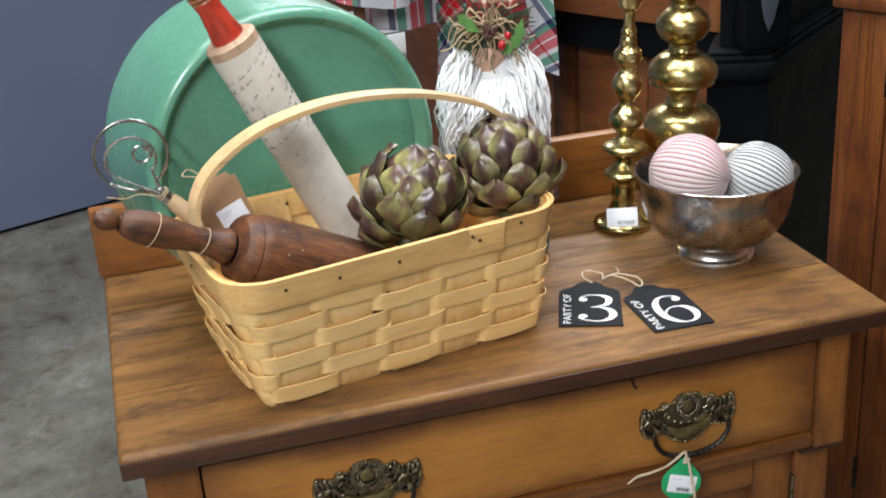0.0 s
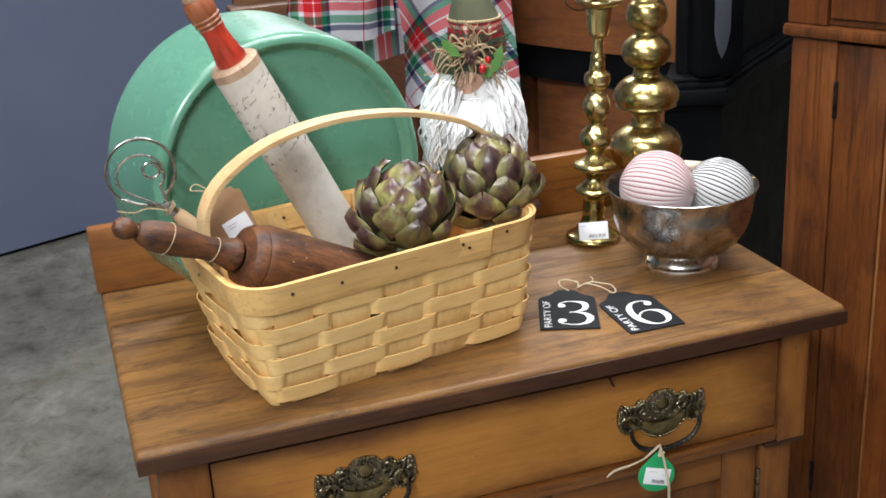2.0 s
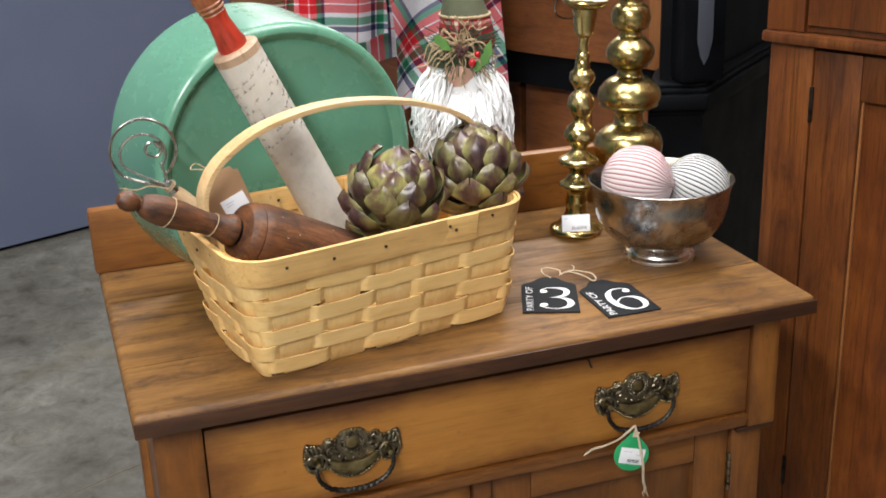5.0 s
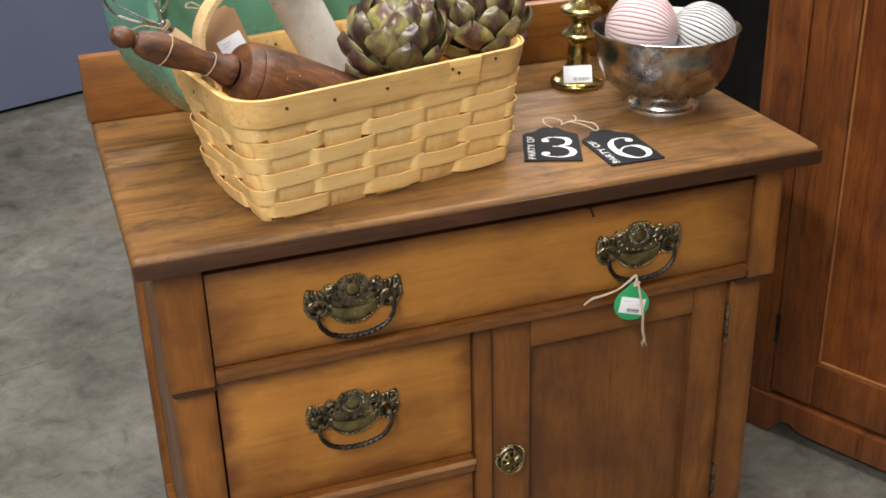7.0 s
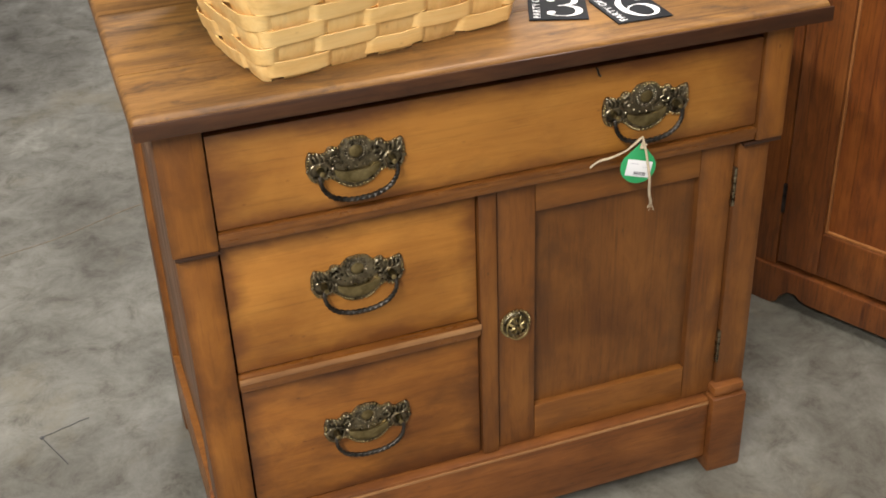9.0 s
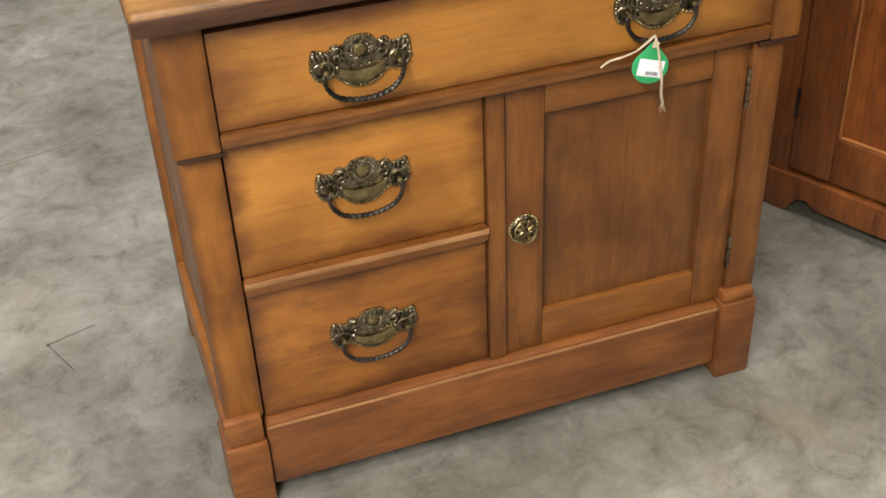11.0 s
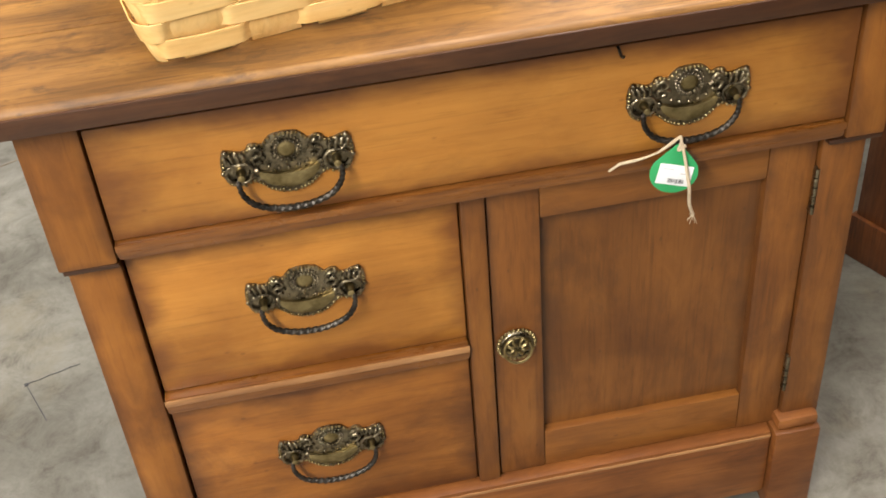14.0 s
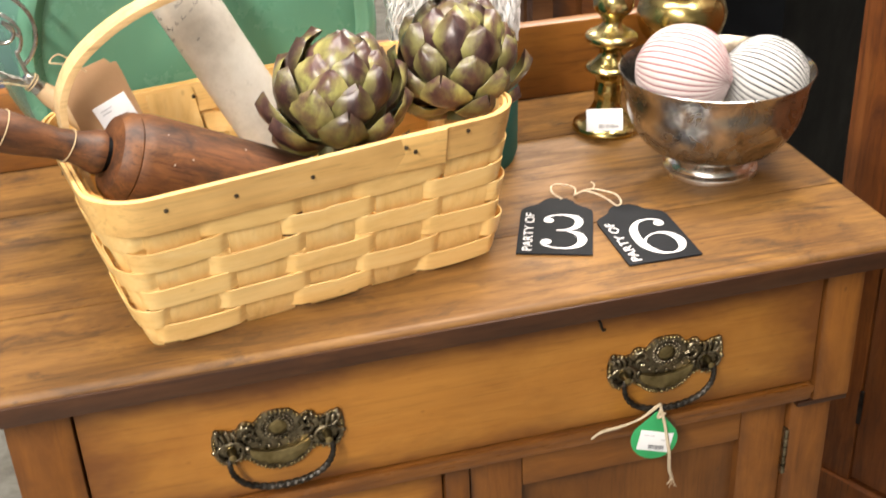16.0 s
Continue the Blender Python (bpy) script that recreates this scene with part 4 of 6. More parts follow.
pts = [fer + Vector((0.001, 0, -0.001))] + loop(0, 0, 0.0355, -55, 230, 60) + [cen + Vector((-0.006, -0.002, -0.0345)), fer + Vector((-0.004, -0.001, 0.000))]
part("outer_loop", tube([wi @ p for p in smooth_line(pts, 3)], 0.0018, 8), STEEL, whisk)
pts = [fer + Vector((0.002, -0.002, 0.001))] + loop(-0.001, -0.004, 0.0245, -40, 200, 40, 0.92, -0.001) + [cen + Vector((-0.020, -0.002, -0.017)), cen + Vector((0.0, -0.003, -0.030)), fer + Vector((-0.003, -0.003, 0.001))]
part("inner_loop", tube([wi @ p for p in smooth_line(pts, 3)], 0.0016, 8), STEEL, whisk)
pts = loop(0.0105, 0.001, 0.0085, 100, 440, 40, 1.0, -0.003) + [cen + Vector((0.0225, -0.002, -0.004))]
part("spiral", tube([wi @ p for p in smooth_line(pts, 2)], 0.0016, 8), STEEL, whisk)
bm = bmesh.new()
tube(smooth_line([(0.0075 * math.cos(t), 0.0075 * math.sin(t), 0.001 + 0.0004 * t) for t in [0.5 * k for k in range(26)]], 2), 0.0007, 5, bm)
tube([wi @ Vector(p) for p in smooth_line([fer + Vector((0, -0.008, -0.003)), fer + Vector((-0.02, -0.009, 0.003)), fer + Vector((-0.035, -0.007, 0.0)), fer + Vector((-0.052, -0.006, 0.004))], 6)], 0.0007, 5, bm)
part("twine", bm, TWINE, whisk)

# ---- kraft tag with a white sticker on the basket's handle ----
KRAFT = plain("kraft_card", (0.34, 0.19, 0.095), (0.41, 0.245, 0.13), 20, 0.85, fine=300)
LABELWHITE = plain("label_paper", (0.74, 0.75, 0.78), (0.80, 0.80, 0.82), 30, 0.45, bumpy=0.02)
PRINT = plain("printed_ink", (0.05, 0.05, 0.06), (0.09, 0.09, 0.10), 40, 0.6)
GREYPRINT = plain("faint_print", (0.45, 0.46, 0.50), (0.5, 0.51, 0.55), 40, 0.6)


def sticker(parent, w, h, bars, faint, m, y=-0.0006):
    st = part("price_sticker", outline_slab([(-w / 2, -h / 2), (w / 2, -h / 2), (w / 2, h / 2), (-w / 2, h / 2)], -0.0004, 0.0, 0.0001), LABELWHITE, parent, "white printed price sticker", m=m)
    r = random.Random(5)
    x0, x1, z0, z1 = bars
    x = x0
    bm = bmesh.new()
    while x < x1:
        ww = r.choice((0.0003, 0.0005, 0.0007))
        box(bm, x, x + ww, -0.0007, -0.00045, z0, z1)
        x += ww + r.choice((0.0004, 0.0006, 0.0008))
    tagged(part("printed_bars", bm, PRINT, st), kind="stuff")
    bm = bmesh.new()
    for a, b, c in faint:
        box(bm, a, b, -0.0007, -0.00045, c, c + 0.0009)
    if faint:
        part("printed_line", bm, GREYPRINT, st)
    return st


ktag_bm = outline_slab([(-0.025, -0.034), (0.025, -0.034), (0.025, 0.016), (0.0245, 0.024), (0.020, 0.025), (0.017, 0.030), (-0.017, 0.030), (-0.020, 0.025), (-0.0245, 0.024), (-0.025, 0.016)], -0.0006, 0.0, 0.0001)
ktag = thing("kraft_tag", pose(0.1010, 1.140, 0.8935, -18, -14, 12), "brown kraft card tag with a white sticker, tied to the handle", "tag")
part("card", ktag_bm, KRAFT, ktag)
sticker(ktag, 0.029, 0.024, (0.000, 0.009, -0.009, -0.003), [(-0.010, 0.0, 0.006), (-0.010, -0.002, 0.003)], pose(0.006, -0.0008, -0.013, 0, -6, 0))
tube_bm = tube(smooth_line([(0.0, -0.002, 0.026), (-0.006, -0.004, 0.034), (-0.016, -0.004, 0.040), (-0.022, 0.004, 0.044), (-0.012, 0.010, 0.046), (0.0, 0.002, 0.028)], 6), 0.0006, 6)
part("string", tube_bm, TWINE, ktag)


# ---- artichokes ----
def bract_mat():
    m, t, b = nodes_of("artichoke_bract", 0.36, coat=0.25)
    c = t.nodes.new("ShaderNodeTexCoord")
    s = t.nodes.new("ShaderNodeSeparateXYZ")
    t.links.new(c.outputs["Object"], s.inputs[0])
    ab = t.nodes.new("ShaderNodeMath")
    ab.operation = "ABSOLUTE"
    t.links.new(s.outputs["X"], ab.inputs[0])
    v = coords(t, (34, 24, 30))
    n = tex(t, "Noise", 1.6, v, Detail=6.0, Roughness=0.65, Distortion=0.4)
    n2 = tex(t, "Noise", 1.0, coords(t, (220, 16, 60)), Detail=3.0)
    col = ramp(t, n.outputs["Fac"], [(0.34, (0.035, 0.014, 0.016)), (0.46, (0.095, 0.046, 0.042)), (0.57, (0.15, 0.115, 0.055)), (0.68, (0.27, 0.27, 0.085))])
    mm = t.nodes.new("ShaderNodeMath")
    mm.operation = "MULTIPLY_ADD"
    mm.inputs[1].default_value = 92.0
    mm.inputs[2].default_value = -0.30
    t.links.new(ab.outputs[0], mm.inputs[0])
    ed = t.nodes.new("ShaderNodeMath")
    ed.use_clamp = True
    t.links.new(mm.outputs[0], ed.inputs[0])
    sc = t.nodes.new("ShaderNodeMath")
    sc.operation = "MULTIPLY_ADD"
    sc.inputs[1].default_value, sc.inputs[2].default_value = 2.2, -1.22
    t.links.new(n.outputs["Fac"], sc.inputs[0])
    t.links.new(sc.outputs[0], ed.inputs[1])
    col = mix(t, col, (0.33, 0.31, 0.105), ed.outputs[0])
    streak = ramp(t, n2.outputs["Fac"], [(0.35, (0.68, 0.64, 0.62)), (0.6, (1.1, 1.1, 1.1))])
    col = mix(t, col, streak, 0.6, "MULTIPLY")
    info = t.nodes.new("ShaderNodeObjectInfo")
    hv = t.nodes.new("ShaderNodeHueSaturation")
    vr = t.nodes.new("ShaderNodeMapRange")
    vr.inputs["To Min"].default_value, vr.inputs["To Max"].default_value = 0.50, 1.20
    t.links.new(info.outputs["Random"], vr.inputs["Value"])
    t.links.new(vr.outputs[0], hv.inputs["Value"])
    t.links.new(col, hv.inputs["Color"])
    t.links.new(hv.outputs[0], b.inputs["Base Color"])
    bump(t, b, n2.outputs["Fac"], 0.25, 0.001)
    return m


BRACT = bract_mat()


def bract_mesh(seed):
    """A thick cupped leaf scale, 0.03 long and 0.026 wide, its foot at the origin, its tip along y, its outer side along z."""
    r = random.Random(seed)
    bm = bmesh.new()
    nx, ny = 6, 7
    top, low = [], []
    lx = r.uniform(-0.0015, 0.0015)
    for j in range(ny + 1):
        v = j / ny
        half = 0.0150 * (math.sin(math.pi * min(0.5, (v * 0.92 + 0.12) * 0.62)) if v < 0.55 else 1.0 * max(0.0, 1 - ((v - 0.55) / 0.455) ** 1.8) ** 0.74)
        ra, rb = [], []
        for i in range(nx + 1):
            u = 2 * i / nx - 1
            x = u * half + lx * v * v
            y = 0.0355 * v
            z = 0.0065 * math.sin(math.pi * min(v * 0.75 + 0.1, 1)) - 0.0058 * u * u * (0.55 + 0.45 * v) - 0.004 * v ** 3 + 0.0007 * r.uniform(-1, 1) + 0.0012 * (1 - abs(u)) * v
            th = 0.0022 * (1 - abs(u) ** 2) * (1 - v * 0.6) + 0.0004
            ra.append(bm.verts.new((x, y, z)))
            rb.append(bm.verts.new((x, y, z - th)))
        top.append(ra)
        low.append(rb)
    for j in range(ny):
        for i in range(nx):
            bm.faces.new((top[j][i], top[j][i + 1], top[j + 1][i + 1], top[j + 1][i]))
            bm.faces.new((low[j][i], low[j + 1][i], low[j + 1][i + 1], low[j][i + 1]))
        bm.faces.new((top[j][0], top[j + 1][0], low[j + 1][0], low[j][0]))
        bm.faces.new((top[j][nx], low[j][nx], low[j + 1][nx], top[j + 1][nx]))
    for i in range(nx):
        bm.faces.new((top[0][i + 1], top[0][i], low[0][i], low[0][i + 1]))
        bm.faces.new((top[ny][i], top[ny][i + 1], low[ny][i + 1], low[ny][i]))
    bmesh.ops.recalc_face_normals(bm, faces=bm.faces[:])
    return mesh_of("bract", bm, BRACT)


BRACTS = [bract_mesh(s) for s in range(5)]
CORE = plain("artichoke_core", (0.06, 0.06, 0.02), (0.10, 0.09, 0.03), 30, 0.6)


def artichoke(m, R, seed, label, count=50):
    th = thing("artichoke", m, label, "artichoke", "artichokes in the basket")
    r = random.Random(seed)
    part("core", lathe([(0, -R * 0.80), (R * 0.5, -R * 0.66), (R * 0.80, -R * 0.2), (R * 0.80, R * 0.2), (R * 0.55, R * 0.62), (0, R * 0.85)], 24), CORE, th)
    part("stem", lathe([(0, -R * 0.98), (R * 0.2, -R * 0.98), (R * 0.22, -R * 0.6), (0, -R * 0.6)], 14), CORE, th)
    for i in range(count):
        f = (i + 0.5) / count
        lat = -78 + 156 * f ** 0.92           # degrees from the waist, foot of the scale
        az = 137.5 * i + r.uniform(-8, 8)
        rad = R * 0.80
        la, aa = radians(lat - 14), radians(az)
        foot = Vector((rad * math.cos(la) * math.cos(aa), rad * math.cos(la) * math.sin(aa), rad * 0.98 * math.sin(la)))
        out = Vector((math.cos(la) * math.cos(aa), math.cos(la) * math.sin(aa), math.sin(la)))
        upv = (Vector((0, 0, 1)) - out * out.z)
        upv.normalize()
        flare = radians(r.uniform(0, 11) - 4 * (1 - f))
        yv = (upv * math.cos(flare) + out * math.sin(flare)).normalized()
        zv = (out * math.cos(flare) - upv * math.sin(flare)).normalized()
        xv = yv.cross(zv)
        mat = Matrix((xv, yv, zv)).transposed().to_4x4()
        s = R / 0.046 * (1.26 - 0.34 * f) * r.uniform(0.92, 1.14)
        o = new("bract", BRACTS[r.randrange(5)])
        o.parent = th
        o.matrix_basis = Matrix.Translation(foot) @ mat @ Matrix.Diagonal((s * r.uniform(0.9, 1.08), s, s, 1)) @ pose(0, 0, 0, 0, 0, r.uniform(-10, 10))
    return th


artichoke(pose(0.2890, 1.128, 0.871, -12, 22, 20), 0.0510, 3, "purple-green artichoke with open scales, in the basket")
artichoke(pose(0.4020, 1.168, 0.876, 14, 8, 140), 0.0505, 8, "purple-green artichoke with upright scales, in the basket")


def plaid(name, freq, rot, which="Object", stops=None):
    """Woven tartan: white ground with red, green, navy and pink bands both ways."""
    m, t, b = nodes_of(name, 0.85)
    v = coords(t, (freq, freq, freq), False, (0, rot, 0), which)
    s = t.nodes.new("ShaderNodeSeparateXYZ")
    t.links.new(v, s.inputs[0])
    W, R, G, N, P = (0.93, 0.93, 0.96), (0.80, 0.03, 0.05), (0.02, 0.36, 0.19), (0.035, 0.05, 0.20), (0.62, 0.22, 0.24)
    cols = []
    for ax in ("X", "Z"):
        fr = t.nodes.new("ShaderNodeMath")
        fr.operation = "FRACT"
        t.links.new(s.outputs[ax], fr.inputs[0])
        r = t.nodes.new("ShaderNodeValToRGB")
        r.color_ramp.interpolation = "CONSTANT"
        stops = stops or [(0.0, W), (0.22, R), (0.235, W), (0.41, N), (0.465, W), (0.485, G), (0.57, W), (0.615, R), (0.70, W), (0.715, R), (0.79, G), (0.845, N), (0.885, W)]
        while len(r.color_ramp.elements) < len(stops):
            r.color_ramp.elements.new(0.5)
        for e, (p, c) in zip(r.color_ramp.elements, stops):
            e.position, e.color = p, (*c, 1)
        t.links.new(fr.outputs[0], r.inputs["Fac"])
        cols.append(r.outputs["Color"])
    c = mix(t, mix(t, cols[0], cols[1], 0.5), mix(t, cols[0], cols[1], 1.0, "MULTIPLY"), 0.55)
    fz = tex(t, "Noise", 400.0 / freq, v, Detail=2.0)
    c = mix(t, c, ramp(t, fz.outputs["Fac"], [(0.3, (0.85, 0.85, 0.85)), (0.7, (1.08, 1.08, 1.08))]), 0.8, "MULTIPLY")
    t.links.new(c, b.inputs["Base Color"])
    bump(t, b, fz.outputs["Fac"], 0.4, 0.001)
    return m


# ---- bearded doll behind the basket ----
def doll():
    """One plain figure: robe, beard, hat and a twig bow, without a face."""
    WOOL = plain("white_wool", (0.86, 0.86, 0.86), (0.92, 0.92, 0.92), 60, 0.9, bumpy=0.5, fine=200)
    ROBE = plain("teal_cloth", (0.012, 0.10, 0.085), (0.02, 0.135, 0.115), 30, 0.8, bumpy=0.3, fine=300)
    SKIN = plain("pale_plain_cloth", (0.68, 0.40, 0.29), (0.74, 0.47, 0.35), 30, 0.7)
    FELT = plain("olive_felt", (0.075, 0.08, 0.045), (0.10, 0.105, 0.06), 40, 0.9, bumpy=0.5, fine=400)
    CHECK = plaid("red_check", 34.0, 0, stops=[(0.0, (0.42, 0.015, 0.02)), (0.42, (0.03, 0.02, 0.02)), (0.55, (0.42, 0.015, 0.02)), (0.72, (0.75, 0.68, 0.55)), (0.86, (0.42, 0.015, 0.02))])
    LEAF = plain("holly_leaf", (0.08, 0.20, 0.04), (0.12, 0.28, 0.06), 40, 0.5)
    PINE = plain("pine_needles", (0.02, 0.05, 0.025), (0.04, 0.08, 0.04), 40, 0.6)
    BERRY = plain("red_berry", (0.35, 0.01, 0.015), (0.45, 0.015, 0.02), 20, 0.25)
    CONE = plain("dark_cone", (0.05, 0.02, 0.02), (0.09, 0.035, 0.03), 60, 0.6)
    mats = [WOOL, ROBE, SKIN, FELT, CHECK, TWINE, LEAF, PINE, BERRY, CONE]
    bm = bmesh.new()

    def add(k, idx):
        me = bpy.data.meshes.new("tmp")
        for f in k.faces:
            f.material_index = idx
        k.to_mesh(me)
        k.free()
        bm.from_mesh(me)
        bpy.data.meshes.remove(me)

    r = random.Random(2)
    add(lathe([(0, 0.0), (0.078, 0.0), (0.082, 0.01), (0.084, 0.08), (0.076, 0.15), (0.050, 0.19), (0.0, 0.20)], 32), 1)
    head = lathe([(0, 0.15), (0.035, 0.165), (0.050, 0.20), (0.0515, 0.235), (0.045, 0.268), (0.0, 0.29)], 28)
    add(head, 0)
    egg = lathe([(0, 0.120), (0.036, 0.125), (0.058, 0.150), (0.064, 0.185), (0.062, 0.214), (0.052, 0.232), (0.0, 0.238)], 28, wob=0.03)
    bmesh.ops.transform(egg, matrix=pose(0, -0.006, 0), verts=egg.verts[:])
    add(egg, 0)
    fc = lathe([(0, -0.030), (0.018, -0.024), (0.027, 0.0), (0.018, 0.024), (0, 0.030)], 20)
    bmesh.ops.transform(fc, matrix=pose(-0.006, -0.036, 0.254) @ Matrix.Diagonal((1.05, 0.75, 0.66, 1)), verts=fc.verts[:])
    add(fc, 2)
    # long woolly locks
    k = bmesh.new()
    for i in range(700):
        a = radians(r.uniform(-175, -5))
        rad = 0.054 + r.uniform(-0.004, 0.010)
        z1 = 0.228 + r.uniform(-0.03, 0.03)
        if abs(math.cos(a)) < 0.5 and z1 > 0.232:
            z1 = 0.230
        ln = r.uniform(0.035, 0.085)
        pts = []
        for j in range(7):
            u = j / 6
            rr = rad * (0.92 + 0.42 * math.sin(math.pi * u * 0.7))
            pts.append((rr * math.cos(a + 0.25 * (u - 0.3) * math.cos(a)) + 0.004 * math.sin(u * 7 + i), rr * math.sin(a) * 1.12 - 0.003 + 0.003 * math.cos(u * 8 + i), z1 - ln * u + 0.002 * math.sin(u * 11 + i)))
        tube(smooth_line(pts, 2), lambda u: 0.0023 * (1 - 0.5 * u), 5, k)
    for p in ((0.062, -0.02, 0.16), (0.070, -0.015, 0.175), (0.066, -0.02, 0.145)):
        tube(smooth_line([(0.05, -0.01, p[2] + 0.02), p, (p[0] + 0.012, p[1] - 0.004, p[2] + 0.006)], 5), 0.0028, 6, k)
    add(k, 0)
    # brim of fur and twigs, hat with a checked band
    add(lathe([(0.050, 0.262), (0.053, 0.272), (0.051, 0.285), (0.044, 0.288), (0.040, 0.268)], 30, wob=0.04), 3)
    # the hat sits aslant: its band to one side, its tip over the middle
    band = lathe([(0.0455, 0.281), (0.0475, 0.290), (0.0415, 0.322), (0.039, 0.325)], 36)
    rg = [(0.0415 * math.cos(t), 0.0415 * math.sin(t), 0.3245) for t in [2 * math.pi * i / 40 for i in range(40)]]
    cord = tube(rg, 0.0019, 8, closed=True)
    crown = lathe([(0.040, 0.3235), (0.034, 0.338), (0.025, 0.353), (0.0145, 0.366), (0.011, 0.374), (0.0, 0.380)], 30, wob=0.05)
    for piece, idx in ((band, 4), (cord, 5), (crown, 3)):
        for v in piece.verts:
            v.co.x += 0.015 * min(1.0, max(0.0, (0.384 - v.co.z) / 0.075))
        add(piece, idx)
    k = bmesh.new()
    for i in range(46):
        a = radians(r.uniform(0, 360))
        c = Vector((-0.006, -0.054, 0.290))
        d = Vector((math.cos(a), -0.25, math.sin(a) * 0.62))
        ln = r.uniform(0.028, 0.072)
        j1, j2 = [Vector((r.uniform(-0.012, 0.012), r.uniform(-0.006, 0.004), r.uniform(-0.012, 0.012))) for q in range(2)]
        tube(smooth_line([c, c + d * ln * 0.45 + Vector((0, -0.010, 0.006)) + j1, c + d * ln * 0.8 + j2, c + d * ln + Vector((0, 0.008, -0.010)) + j1], 5), 0.0010, 5, k)
    add(k, 5)
    k = bmesh.new()
    for i in range(150):
        a = radians(r.uniform(0, 360))
        c = Vector((-0.004, -0.046, 0.291))
        d = Vector((math.cos(a), r.uniform(-0.4, 0.2), math.sin(a) * 0.6))
        tube([c, c + d * r.uniform(0.03, 0.075)], 0.0007, 4, k)
    for i in range(46):
        c = Vector((0.002, 0, 0.372))
        d = Vector((r.uniform(-0.8, 0.6), r.uniform(-0.5, 0.5), r.uniform(0.1, 1)))
        tube([c, c + d.normalized() * r.uniform(0.014, 0.036)], 0.0006, 4, k)
    add(k, 7)
    k = bmesh.new()
    for cx, cz, rot in ((-0.036, 0.300, 35), (0.026, 0.274, -40), (0.036, 0.284, -70)):
        s = 0.012
        l = outline_slab([(-s * 1.5, 0), (-s * 0.8, s * 0.55), (-s * 0.3, s * 0.4), (s * 0.3, s * 0.7), (s * 0.8, s * 0.35), (s * 1.6, 0), (s * 0.8, -s * 0.35), (s * 0.3, -s * 0.7), (-s * 0.3, -s * 0.4), (-s * 0.8, -s * 0.55)], -0.001, 0.0)
        bmesh.ops.transform(l, matrix=pose(cx, -0.073, cz, -10, rot, 0), verts=l.verts[:])
        me = bpy.data.meshes.new("tmp")
        l.to_mesh(me)
        l.free()
        k.from_mesh(me)
        bpy.data.meshes.remove(me)
    add(k, 6)
    k = bmesh.new()
    ball(k, 0.010, -0.079, 0.274, 0.0058, 12)
    ball(k, 0.020, -0.073, 0.283, 0.005, 12)
    add(k, 8)
    k = bmesh.new()
    for cx, cy, cz in ((-0.004, -0.072, 0.288), (0.000, 0, 0.382)):
        for i in range(16):
            ball(k, cx + r.uniform(-0.008, 0.008), cy + r.uniform(-0.005, 0.003), cz + r.uniform(-0.006, 0.006), 0.0032, 6)
    add(k, 9)
    bmesh.ops.transform(bm, matrix=Matrix.Diagonal((0.78, 0.84, 1, 1)), verts=bm.verts[:])
    return solid("doll", bm, mats, pose(0.443, 1.330, TOPZ + 0.0005, 0, 0, -12), "white-bearded Santa doll in an olive felt hat", "doll")


doll()

# ---- candlesticks ----
GOLD = plain("polished_brass", (0.46, 0.37, 0.14), (0.70, 0.58, 0.27), 26, 0.22, 1.0, 0.16, fine=110)
GOLD2 = plain("dull_polished_brass", (0.36, 0.28, 0.10), (0.62, 0.50, 0.21), 20, 0.25, 1.0, 0.2, fine=110)


def soft_profile(pts, n=5):
    return [(max(p.x, 0), p.z) for p in smooth_line([(r, 0, z) for r, z in pts], n)]


def candlestick_small():
    rows = [(0.0365, 0.0), (0.0372, 0.003), (0.035, 0.007), (0.028, 0.011), (0.0215, 0.018), (0.0165, 0.026), (0.0145, 0.034), (0.0150, 0.044), (0.0140, 0.056), (0.0175, 0.063),
            (0.0255, 0.068), (0.0255, 0.072), (0.018, 0.078), (0.0120, 0.086), (0.0135, 0.092), (0.0265, 0.100), (0.0272, 0.107), (0.018, 0.112), (0.0105, 0.119), (0.0120, 0.125),
            (0.0200, 0.134), (0.0215, 0.142), (0.0185, 0.151), (0.0105, 0.159), (0.0100, 0.165), (0.0165, 0.176), (0.0185, 0.185), (0.0160, 0.195), (0.0105, 0.202), (0.0110, 0.208),
            (0.0165, 0.216), (0.0170, 0.224), (0.0160, 0.228), (0.0108, 0.233), (0.0105, 0.241), (0.0088, 0.246), (0.0098, 0.251), (0.0072, 0.256), (0.0066, 0.268), (0.0080, 0.276),
            (0.0125, 0.281), (0.0155, 0.300), (0.0170, 0.314)]
    c = thing("candlestick", pose(0.616, 1.342, TOPZ + 0.0012, 0, 2.3, 0), "slender turned brass candlestick with a drip plate", "candlestick", "brass candlesticks")
    part("stem", lathe([(0, 0)] + soft_profile(rows, 4), 56), GOLD, c)
    part("drip_plate", lathe([(0, 0.3142), (0.017, 0.3142), (0.0285, 0.3200), (0.0308, 0.3235), (0.0300, 0.3255), (0.026, 0.3235), (0.0125, 0.3225), (0.0118, 0.310), (0, 0.310)], 56), GOLD, c)
    sticker(c, 0.0385, 0.0235, (-0.006, 0.015, -0.009, -0.0045), [(-0.016, -0.011, 0.006)], pose(0.616, 1.342, TOPZ, 0, 2.3, 0).inverted() @ pose(0.5990, 1.3035, 0.7385, -28, -3, -24))
    return c


